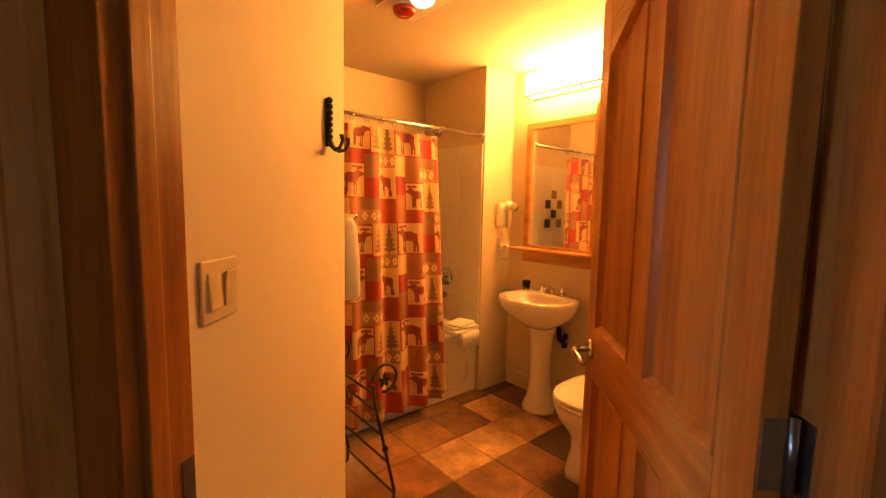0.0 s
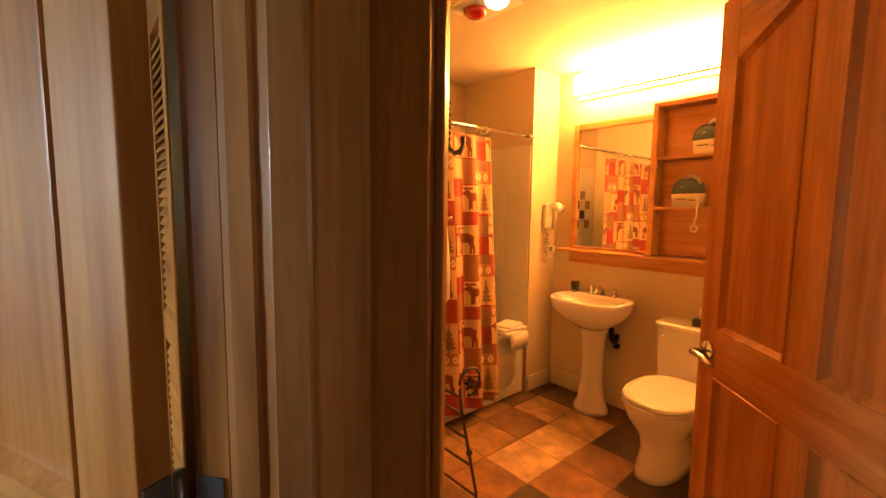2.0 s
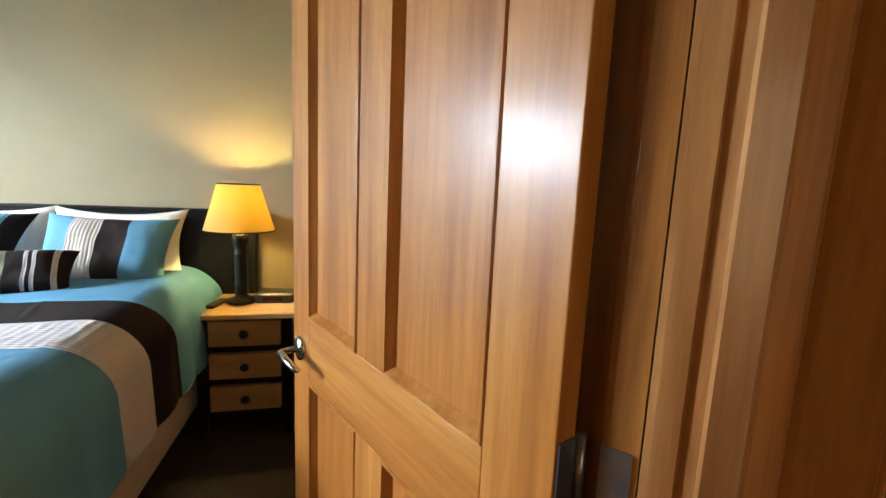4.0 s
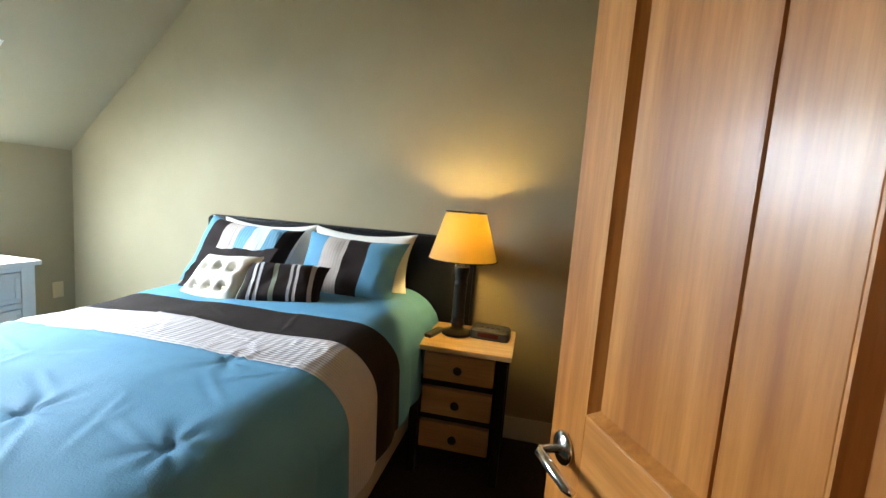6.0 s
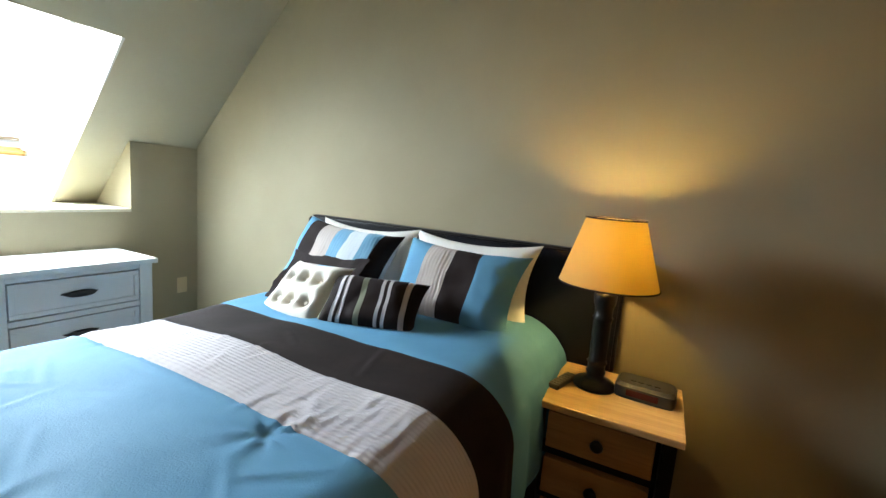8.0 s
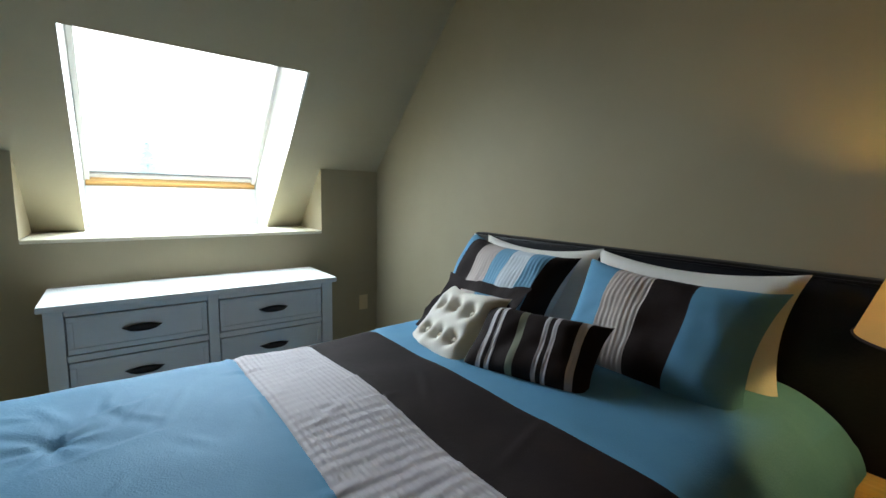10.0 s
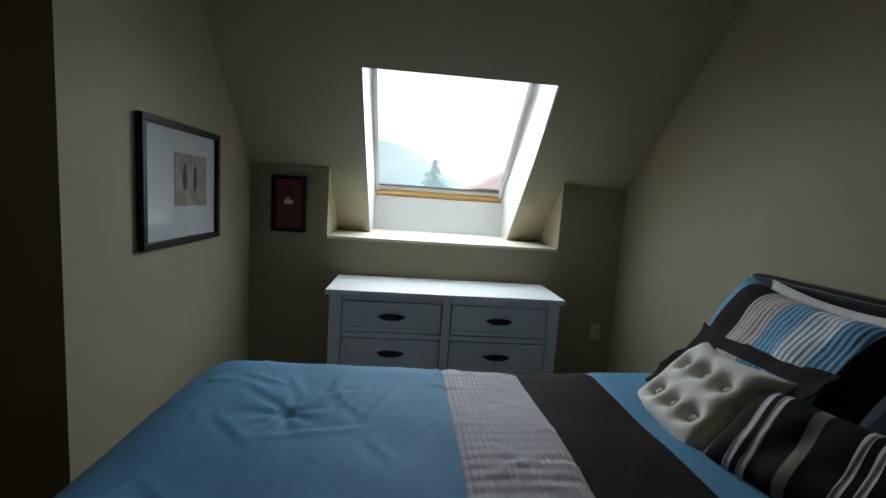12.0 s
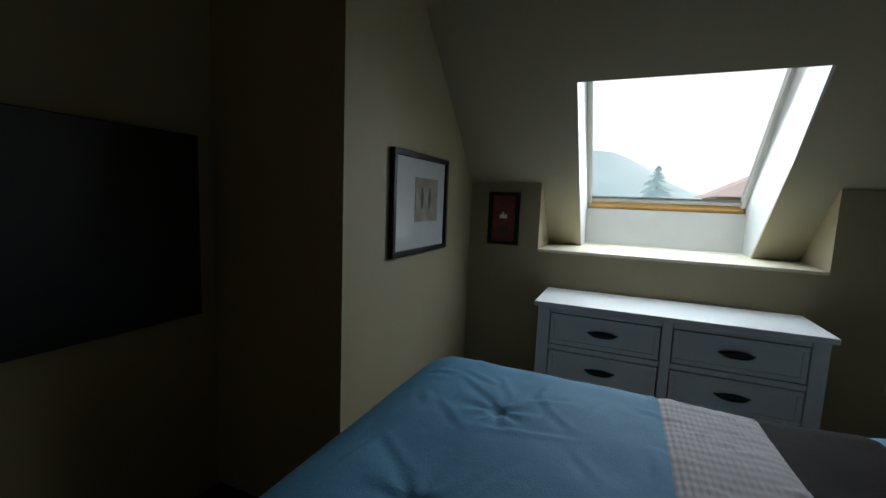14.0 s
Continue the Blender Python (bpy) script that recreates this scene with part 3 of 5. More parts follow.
part("lower_frame", box((-W2 + 0.03, -L2 + 0.016, -0.01), (W2 - 0.03, -L2 + 0.046, 0.03), 0.003), WHITEWOOD, win, "white window frame")
pane = part("pane", box((-W2 + 0.028, -L2 + 0.02, 0.008), (W2 - 0.028, L2 - 0.035, 0.014)), GLASS, win, "clear glass pane")
pane.visible_shadow = False

# vanity light over the mirror
vl = thing("vanity_light", (1.62, -2.54, 2.218), label="long bright vanity light over the mirror", category="wall lamp")
part("back_plate", box((-0.52, 0.0, 0.0), (0.52, 0.02, 0.17), 0.003), WHITEWOOD, vl)
part("diffuser", box((-0.51, 0.021, 0.012), (0.51, 0.11, 0.165), 0.02, seg=3), VANITY_GLOW, vl, "glowing white diffuser")
part("lower_strip", box((-0.52, 0.1105, -0.002), (0.52, 0.118, 0.014), 0.002), SHELFWOOD, vl, "thin wooden lower strip")

# mirror and the open shelf beside it, on one ledge
mc = thing("mirror_cabinet", (1.84, -2.54, 1.10), label="pine framed mirror with a wooden ledge", category="mirror")
part("ledge", box((-0.84, 0.0, 0.008), (0.38, 0.14, 0.026), 0.004), SHELFWOOD, mc)
part("apron", box((-0.80, 0.0, -0.080), (0.33, 0.024, 0.007), 0.003), SHELFWOOD, mc)
part("frame_left", box((0.280, 0.0, 0.027), (0.323, 0.03, 0.945), 0.004), SHELFWOOD, mc)
part("frame_top", box((-0.288, 0.0, 0.898), (0.279, 0.03, 0.945), 0.004), SHELFWOOD, mc)
part("frame_bottom", box((-0.288, 0.0, 0.027), (0.279, 0.03, 0.045), 0.003), SHELFWOOD, mc)
part("mirror_glass", box((-0.288, 0.004, 0.046), (0.279, 0.016, 0.897)), MIRROR, mc, "silvered mirror glass")
sh = thing("wall_shelf", (1.322, -2.54, 1.1315), label="open pine wall shelf with three compartments", category="shelf")
part("side", box((0.19, 0.0, 0.0), (0.225, 0.125, 0.955), 0.004), SHELFWOOD, sh)
part("side", box((-0.30, 0.0, 0.0), (-0.265, 0.125, 0.955), 0.004), SHELFWOOD, sh)
part("top", box((-0.264, 0.0, 0.922), (0.189, 0.125, 0.955), 0.004), SHELFWOOD, sh)
part("back", box((-0.264, 0.0, 0.0), (0.189, 0.012, 0.921)), SHELFWOOD, sh)
for z in (0.292, 0.602):
    part("board", box((-0.264, 0.013, z), (0.189, 0.118, z + 0.018), 0.003), SHELFWOOD, sh)


def dryer_box(x, z):
    """A rounded tissue-shaped appliance: pale base with printed lines, dark domed lid, pale ring, cord loop."""
    t = thing("toiletry_caddy", (x, -2.475, z), label="rounded caddy with dark lid and pale base on the shelf", category="caddy", group="caddies on the wall shelf")
    part("base", lathe([(0, 0), (0.078, 0), (0.088, 0.01), (0.094, 0.06), (0.093, 0.082), (0, 0.082)], 32, sy=0.60), PLASTIC, t, "pale printed base", True)
    part("lid", lathe([(0.095, 0.083), (0.094, 0.11), (0.082, 0.145), (0.055, 0.17), (0.02, 0.178), (0, 0.178)], 32, sy=0.60), TEAL, t, "dark domed lid", True)
    ring = part("ring", tube(arc((0, 0, 0), 0.036, 0, 360, 24, "xy")[:-1], 0.010, 8, closed=True), PLASTIC, t, "pale ring", True)
    ring.matrix_basis = pose(-0.035, 0.028, 0.158, 42, -14, 0)
    for k, (a, b) in enumerate([(-0.06, -0.02), (-0.01, 0.05)]):
        part("print", box((a, 0.0565, 0.040 + 0.006 * k), (b, 0.0575, 0.046 + 0.006 * k)), BLACKPLASTIC, t, "small dark print")
    part("print", box((0.0, 0.05, 0.118), (0.025, 0.0535, 0.123)), PLASTIC, t, "small white print")
    cord = [(-0.07, 0.035, 0.02), (-0.075, 0.066, 0.0), (-0.078, 0.075, -0.05), (-0.068, 0.075, -0.10)] + arc((-0.07, 0.075, -0.125), 0.018, 80, -250, 12)
    part("cord", tube(cord, 0.005, 6), PLASTIC, t, "pale coiled cord", True)
    return t


dryer_box(1.235, 1.7515)
dryer_box(1.335, 1.4415)

# pedestal basin
bs = thing("pedestal_basin", (1.85, -2.34, 0.0), label="white ceramic pedestal basin below the mirror", category="basin")


def rounded(rx, ry, k=48, p=2.6, back=None):
    out = []
    for i in range(k):
        a = 2 * math.pi * i / k
        c, s = math.cos(a), math.sin(a)
        x, y = rx * math.copysign(abs(c) ** (2 / p), c), ry * math.copysign(abs(s) ** (2 / p), s)
        if back is not None and y < back:
            y = back
        out.append((x, y))
    return out


def loft(levels, bm=None, close=(True, True)):
    """Rings of (points, z) joined to a skin."""
    bm = bm or bmesh.new()
    rings = [[bm.verts.new((x, y, z)) for x, y in pts] for pts, z in levels]
    for p, q in zip(rings, rings[1:]):
        for i in range(len(p)):
            j = (i + 1) % len(p)
            bm.faces.new((p[i], p[j], q[j], q[i]))
    if close[0]:
        bm.faces.new(rings[0][::-1])
    if close[1]:
        bm.faces.new(rings[-1])
    return bm


def ell(rx, ry, dy=0.0, p=2.4, back=None):
    return [(x, y + dy) for x, y in rounded(rx, ry, 48, p, back)]


B = -0.195
part("bowl", loft([(ell(0.10, 0.10, -0.02), 0.60), (ell(0.15, 0.13, 0.0), 0.635), (ell(0.225, 0.185, 0.02, 2.4, B), 0.69), (ell(0.262, 0.225, 0.03, 2.5, B), 0.75), (ell(0.268, 0.232, 0.03, 2.5, B), 0.79), (ell(0.268, 0.232, 0.03, 2.5, B), 0.808),
                   (ell(0.262, 0.226, 0.03, 2.5, B), 0.816), (ell(0.225, 0.165, 0.055, 2.4), 0.814), (ell(0.205, 0.145, 0.055, 2.3), 0.79), (ell(0.15, 0.11, 0.05), 0.73), (ell(0.04, 0.04, 0.03), 0.70)]), CERAMIC, bs, smooth=True)
part("pedestal", lathe([(0, 0), (0.125, 0), (0.118, 0.03), (0.092, 0.09), (0.078, 0.2), (0.075, 0.4), (0.088, 0.55), (0.12, 0.64)], 36, at=(0, -0.03, 0.0), sy=0.92), CERAMIC, bs, smooth=True)
tap = part("tap", tube([(0, -0.13, 0.81), (0, -0.13, 0.85), (0, -0.10, 0.868), (0, -0.05, 0.86), (0, -0.02, 0.842)], [0.017, 0.016, 0.014, 0.012, 0.010], 12), CHROME, bs, "chrome tap", True)
for sx in (-1, 1):
    hd = part("tap_handle", lathe([(0, 0.808), (0.022, 0.808), (0.020, 0.83), (0.012, 0.842), (0.017, 0.85), (0.016, 0.872), (0, 0.875)], 20, at=(sx * 0.085, -0.13, 0)), CHROME, bs, "chrome tap handle", True)
part("tap_base", box((-0.11, -0.155, 0.807), (0.11, -0.105, 0.818), 0.006), CHROME, bs, "chrome tap base")
part("trap", tube([(-0.09, -0.10, 0.60), (-0.10, -0.10, 0.52), (-0.10, -0.13, 0.49), (-0.09, -0.17, 0.50), (-0.09, -0.195, 0.53)], 0.018, 10), IRON, bs, "dark pipe and stop valve behind the pedestal", True)
part("valve", lathe([(0, 0), (0.022, 0), (0.022, 0.03), (0, 0.03)], 14, at=(-0.11, -0.15, 0.45)), IRON, bs, smooth=True)
cup = thing("tumbler", (2.05, -2.43, 0.815), label="clear drinking glass on the basin rim", category="glass")
part("body", lathe([(0, 0), (0.026, 0), (0.032, 0.075), (0.030, 0.075), (0.024, 0.004), (0, 0.004)], 24), GLASS, cup, smooth=True)

# toilet
tl = thing("toilet", (1.225, -2.32, 0.0), label="white ceramic toilet with closed lid", category="toilet")
part("foot", loft([(ell(0.115, 0.25, 0.24), 0.0), (ell(0.11, 0.245, 0.24), 0.03), (ell(0.10, 0.21, 0.23), 0.14), (ell(0.115, 0.21, 0.24), 0.22), (ell(0.165, 0.25, 0.27), 0.31), (ell(0.185, 0.265, 0.28), 0.375), (ell(0.188, 0.268, 0.28), 0.395)]), CERAMIC, tl, smooth=True)
part("seat", loft([(ell(0.19, 0.262, 0.285), 0.397), (ell(0.195, 0.268, 0.285), 0.405), (ell(0.192, 0.265, 0.285), 0.416)]), CERAMIC, tl, smooth=False)
part("lid", loft([(ell(0.185, 0.258, 0.283), 0.419), (ell(0.192, 0.264, 0.283), 0.426), (ell(0.188, 0.26, 0.283), 0.438), (ell(0.16, 0.23, 0.28), 0.446)]), CERAMIC, tl)
tank = part("tank", loft([([(x, y - 0.105) for x, y in rounded(0.185, 0.085, 40, 5)], 0.37), ([(x, y - 0.105) for x, y in rounded(0.20, 0.098, 40, 5)], 0.70)]), CERAMIC, tl)
part("tank_lid", loft([([(x, y - 0.105) for x, y in rounded(0.208, 0.106, 40, 5)], 0.702), ([(x, y - 0.105) for x, y in rounded(0.212, 0.110, 40, 5)], 0.712), ([(x, y - 0.105) for x, y in rounded(0.212, 0.110, 40, 5)], 0.732), ([(x, y - 0.105) for x, y in rounded(0.20, 0.098, 40, 5)], 0.742)]), CERAMIC, tl)
part("flush_lever", tube([(0.165, -0.008, 0.665), (0.165, 0.012, 0.665), (0.10, 0.016, 0.660)], 0.007, 8), CHROME, tl, "chrome flush lever", True)
tr = thing("tissue_stack", (1.155, -2.42, 0.742), label="dark box with pale tissues on the toilet tank", category="tissue box")
part("box", box((-0.075, -0.055, 0.0), (0.075, 0.055, 0.05), 0.008), TEAL, tr)
part("tissue", lathe([(0, 0.051), (0.052, 0.051), (0.056, 0.075), (0.05, 0.105), (0.02, 0.112), (0, 0.108)], 20), TOWEL, tr, "pale folded tissue", True)

# tub with surround
tb = thing("bathtub", (2.70, -1.46, 0.0), label="white bathtub with moulded apron and tiled surround", category="bathtub")
part("apron", box((-0.36, -0.755, 0.004), (-0.33, 0.755, 0.462), 0.01), ACRYLIC, tb)
bm = tube([(-0.362, -0.66, 0.40), (-0.362, -0.66, 0.14), (-0.362, -0.62, 0.09), (-0.362, -0.55, 0.075), (-0.362, 0.66, 0.075)], 0.008, 8)
part("apron_moulding", bm, ACRYLIC, tb, smooth=True)
part("rim_front", box((-0.375, -0.758, 0.463), (-0.29, 0.758, 0.490), 0.010), ACRYLIC, tb)
part("rim_back", box((0.27, -0.758, 0.463), (0.345, 0.758, 0.490), 0.010), ACRYLIC, tb)
for s in (-1, 1):
    part("rim_end", box((-0.289, min(s * 0.758, s * 0.67), 0.463), (0.269, max(s * 0.758, s * 0.67), 0.488), 0.008), ACRYLIC, tb)
part("basin", loft([([(x, y) for x, y in rounded(0.22, 0.58, 40, 5)], 0.10), ([(x, y) for x, y in rounded(0.285, 0.668, 40, 5)], 0.468)], close=(True, False)), ACRYLIC, tb, smooth=True)


def surround(name, lo, hi, nu, nv, along, parent, mt):
    """Wall tiles with recessed joints, joined panel by panel."""
    for i in range(nu):
        for j in range(nv):
            a, b = list(lo), list(hi)
            k = 0 if along == "x" else 1
            du, dv = (hi[k] - lo[k]) / nu, (hi[2] - lo[2]) / nv
            a[k], b[k] = lo[k] + du * i + 0.0015, lo[k] + du * (i + 1) - 0.0015
            a[2], b[2] = lo[2] + dv * j + 0.0015, lo[2] + dv * (j + 1) - 0.0015
            ob = part("tile", box(a, b), mt, parent)


WTILE = plain("white_glazed_tile", (0.70, 0.67, 0.60), (0.74, 0.71, 0.64), 0.22, 3, bumps=0.05, fine=12)
sur = thing("tub_surround", (2.70, -1.46, 0.49), label="white glazed tile surround above the tub", category="wall tiles", kind="structure")
surround("tile", (-0.37, -0.763, 0.0), (0.34, -0.755, 1.40), 3, 6, "x", sur, WTILE)
surround("tile", (0.342, -0.754, 0.0), (0.349, 0.75, 1.40), 6, 6, "y", sur, WTILE)
DARKTILE = plain("dark_accent_tile", (0.03, 0.022, 0.018), (0.06, 0.045, 0.035), 0.25, 20)
GOLDTILE = plain("tan_accent_tile", (0.22, 0.15, 0.09), (0.28, 0.20, 0.12), 0.25, 20)
for k, (dy, dz) in enumerate([(0, 0), (0.11, 0.11), (0.11, -0.11), (0.22, 0.0), (0.0, -0.22), (0.22, -0.22)]):
    part("accent_tile", box((0.335, 0.36 + dy, 0.93 + dz), (0.3415, 0.455 + dy, 1.025 + dz), 0.001), DARKTILE if k % 2 == 0 else GOLDTILE, sur, "dark accent tile")
vv = thing("shower_valve", (2.705, -2.213, 0.848), label="round chrome shower valve and tub spout", category="tap")
ob = part("plate", lathe([(0, 0), (0.075, 0), (0.075, 0.006), (0.05, 0.016), (0.022, 0.02), (0.02, 0.05), (0, 0.052)], 32), CHROME, vv, smooth=True)
ob.matrix_basis = pose(0, 0, 0, -90, 0, 0)
part("handle", tube([(0, 0.045, 0), (0.0, 0.055, -0.02), (0.0, 0.06, -0.07)], [0.012, 0.011, 0.008], 10), CHROME, vv, smooth=True)
part("spout", tube([(0.02, 0.0, -0.155), (0.02, 0.09, -0.155), (0.02, 0.12, -0.165), (0.02, 0.125, -0.185)], [0.024, 0.022, 0.020, 0.018], 14), CHROME, vv, smooth=True)
hs = thing("shower_spray", (2.70, -2.222, 2.03), label="small chrome shower spray on a wall arm", category="shower")
part("arm", tube([(0, 0, 0), (0, 0.06, 0.02), (0, 0.11, 0.0)], 0.009, 10), CHROME, hs, smooth=True)
ob = part("head", lathe([(0, 0), (0.012, 0), (0.016, 0.02), (0.036, 0.05), (0.036, 0.06), (0, 0.06)], 24), CHROME, hs, smooth=True)
ob.matrix_basis = pose(0, 0.105, 0.005, 215, 0, 0)

# curtain rod and curtain
rd = thing("curtain_rod", (2.34, -1.44, 1.945), label="chrome shower curtain rod", category="curtain rod")
part("bar", tube([(0, -0.78, 0), (0, 0.775, 0)], 0.0125, 16), CHROME, rd, smooth=True)
for s in (-1, 1):
    ob = part("flange", lathe([(0, 0), (0.028, 0), (0.024, 0.012), (0.015, 0.02), (0, 0.02)], 24), CHROME, rd, smooth=True)
    ob.matrix_basis = pose(0, -0.783 if s < 0 else 0.778, 0, -90 if s < 0 else 90, 0, 0)
for k in range(11):
    yk = -0.30 + k * 0.098
    part("ring", tube([(a, yk, b) for a, _, b in arc((0, 0, -0.012), 0.024, 0, 360, 16)[:-1]], 0.0025, 6, closed=True), CHROME, rd, smooth=True)

CUR_COLS = [(0.24, 0.020, 0.012), (0.30, 0.155, 0.06), (0.46, 0.29, 0.125), (0.19, 0.095, 0.04), (0.50, 0.33, 0.15), (0.26, 0.105, 0.04), (0.27, 0.035, 0.018)]
CUR_M = []
for k, c in enumerate(CUR_COLS):
    CUR_M.append(cloth("curtain_patch", tuple(v * 0.8 for v in c), tuple(min(1, v * 1.15) for v in c), 300, 22))
CUR_M.append(cloth("curtain_animal_motif", (0.15, 0.03, 0.018), (0.20, 0.045, 0.025)))
CUR_M.append(cloth("curtain_tree_motif", (0.15, 0.095, 0.04), (0.20, 0.13, 0.06)))
CUR_M.append(cloth("curtain_border_motif", (0.62, 0.47, 0.26), (0.68, 0.52, 0.30)))


def curtain_x(y, z):
    """Folds that open towards the hem."""
    f = (1.885 - z) / 1.8
    ph = y * 2 * math.pi / 0.155
    return (0.010 + 0.024 * f) * math.sin(ph) + 0.008 * math.sin(ph * 0.43 + 1.0) + 0.02 * f


cu = thing("shower_curtain", (2.34, 0.0, 0.0), label="patchwork shower curtain with forest animal motifs in red and gold", category="curtain")
Y0, Y1, Z0, Z1 = -1.77, -0.72, 0.085, 1.885
NY, NZ = 190, 270
# one repeat of the patchwork: blocks as (y0, z0, y1, z1, patch), in shares of a 0.40 x 0.62 m repeat
REPEAT = [(0.0, 0.0, 0.28, 0.30, 4), (0.28, 0.0, 0.52, 0.20, 0), (0.52, 0.0, 1.0, 0.34, 2), (0.28, 0.20, 0.52, 0.42, 3), (0.0, 0.30, 0.28, 0.44, 1), (0.52, 0.34, 0.80, 0.46, 6), (0.80, 0.34, 1.0, 0.62, 5),
          (0.0, 0.44, 0.44, 0.76, 2), (0.28, 0.42, 0.52, 0.46, 0), (0.44, 0.46, 0.80, 0.74, 4), (0.80, 0.62, 1.0, 0.80, 0), (0.0, 0.76, 0.24, 1.0, 6), (0.24, 0.76, 0.58, 0.90, 1), (0.24, 0.90, 0.58, 1.0, 3), (0.58, 0.74, 0.80, 1.0, 5), (0.80, 0.80, 1.0, 1.0, 4)]


def blob(u, v, cx, cy, rx, ry):
    return ((u - cx) / rx) ** 2 + ((v - cy) / ry) ** 2 < 1


def beast(u, v, s=1.0, horns=True):
    """Standing deer or moose shape in a unit square."""
    u = u if s > 0 else 1 - u
    if blob(u, v, 0.48, 0.56, 0.27, 0.15) or blob(u, v, 0.24, 0.68, 0.13, 0.11) or blob(u, v, 0.13, 0.68, 0.10, 0.06):
        return True
    if 0.08 < v < 0.55 and any(abs(u - c - 0.05 * (0.5 - v)) < 0.032 for c in (0.30, 0.38, 0.63, 0.71)):
        return True
    return horns and (blob(u, v, 0.17, 0.85, 0.11, 0.045) or blob(u, v, 0.36, 0.86, 0.10, 0.045) or (abs(u - 0.25) < 0.02 and 0.74 < v < 0.88))


def fir(u, v):
    if abs(u - 0.5) < 0.03 and v < 0.2:
        return True
    if not 0.12 < v < 0.96:
        return False
    return abs(u - 0.5) < 0.30 * (1 - (v - 0.12) / 0.84) * (0.72 + 0.45 * ((v * 7) % 1.0 < 0.5))


def patch_of(y, z):
    u, v = ((y - Y0 + 0.06) / 0.40), ((z + 0.13) / 0.62)
    col = int(u)
    v += 0.43 * (col % 2)
    u, v = u % 1.0, v % 1.0
    for k, (a, b, c, d, p) in enumerate(REPEAT):
        if a <= u < c and b <= v < d:
            s, t = (u - a) / (c - a), (v - b) / (d - b)
            if k in (2, 9) and beast(s, t, 1 if col % 2 else -1):
                return 7
            if k == 0 and beast(s, t, -1, False):
                return 7
            if k == 7 and (fir((s * 2) % 1.0, t)):
                return 8
            if k in (4, 12) and (abs(((s * 3) % 1.0) - 0.5) * 0.9 + abs(t - 0.5) < 0.32 and abs(((s * 3) % 1.0) - 0.5) * 0.9 + abs(t - 0.5) > 0.14):
                return 9
            if k in (2, 9) and (s < 0.03 or s > 0.97 or t < 0.03 or t > 0.97):
                return 0
            return p
    return 3


bm = bmesh.new()
grid = []
for i in range(NY + 1):
    y = Y0 + (Y1 - Y0) * i / NY
    col = []
    for j in range(NZ + 1):
        z = Z0 + (Z1 - Z0) * j / NZ
        sway = -0.075 * (1 - (z - Z0) / (Z1 - Z0)) * max(0, 1 - i * 0.57 / 60)
        col.append(bm.verts.new((curtain_x(y, z) - 0.02 - 0.075 * (1.885 - z) / 1.8, y + sway, z)))
    grid.append(col)
for i in range(NY):
    for j in range(NZ):
        f = bm.faces.new((grid[i][j], grid[i + 1][j], grid[i + 1][j + 1], grid[i][j + 1]))
        f.material_index = patch_of(Y0 + (Y1 - Y0) * (i + 0.5) / NY, Z0 + (Z1 - Z0) * (j + 0.5) / NZ)
part("cloth", bm, CUR_M, cu, smooth=True)

# towel on the wall, hanging bundle, tub towels
tw = thing("hanging_towel", (1.68, -0.765, 0.0), label="white towel hanging from a wall bar", category="towel")
part("cloth", loft([([(x * 0.4, y) for x, y in rounded(0.10, 0.055, 32, 3)], 1.03), (rounded(0.055, 0.062, 32, 3), 1.05), (rounded(0.055, 0.060, 32, 3), 1.2), (rounded(0.05, 0.045, 32, 3), 1.34), (rounded(0.035, 0.02, 32, 3), 1.385)]), TOWEL, tw, smooth=True)
part("bar", tube([(-0.1, 0.0, 1.38), (0.5, 0.0, 1.38)], 0.008, 10), CHROME, tw, "chrome towel bar", True)
part("bracket", tube([(0.02, 0.0, 1.38), (0.02, 0.14, 1.38)], 0.007, 8), CHROME, tw)
ft = thing("folded_towel", (2.36, -2.07, 0.49), label="white folded towels on the tub rim", category="towel")
for k, (a, b, z0, z1, r) in enumerate([(0.10, 0.13, 0.0, 0.03, 6), (0.095, 0.12, 0.031, 0.055, -8), (0.085, 0.10, 0.056, 0.075, 14)]):
    ob = part("fold", box((-a * 0.7, -b, z0), (a, b, z1), 0.011, seg=3), TOWEL, ft, smooth=True)
    ob.matrix_basis = pose(0, 0, 0, 0, 0, r)
part("corner", loft([(rounded(0.02, 0.08, 24, 4), -0.09), (rounded(0.022, 0.09, 24, 4), -0.02), (rounded(0.018, 0.09, 24, 4), 0.02)]), TOWEL, ft, smooth=True).matrix_basis = pose(-0.095, 0.0, 0, 0, 0, 0)

# hair dryer on its wall holder
hdv = thing("hair_dryer", (2.32, -2.41, 1.27), label="white wall-mounted hair dryer with coiled cord", category="hair dryer")
part("holder", box((-0.05, -0.05, 0.0), (0.0, 0.05, 0.19), 0.018, seg=3), PLASTIC, hdv, smooth=True)
part("nozzle", tube([(-0.055, -0.015, 0.17), (-0.085, -0.03, 0.165), (-0.10, -0.06, 0.15)], [0.034, 0.036, 0.030], 18), PLASTIC, hdv, smooth=True)
part("grille", tube([(-0.10, -0.055, 0.152), (-0.104, -0.067, 0.146)], 0.022, 18), BLACKPLASTIC, hdv, "dark air grille", True)
part("grip", tube([(-0.075, -0.02, 0.15), (-0.07, -0.03, 0.06), (-0.055, -0.03, 0.0)], [0.022, 0.018, 0.015], 12), PLASTIC, hdv, smooth=True)
pts = []
for k in range(120):
    a = k * 0.75
    pts.append((-0.03 + 0.012 * math.cos(a), 0.0 + 0.012 * math.sin(a) + 0.02 * math.sin(k / 38), 0.0 - 0.24 * math.sin(math.pi * min(1, k / 120)) * 1.0 - 0.02))
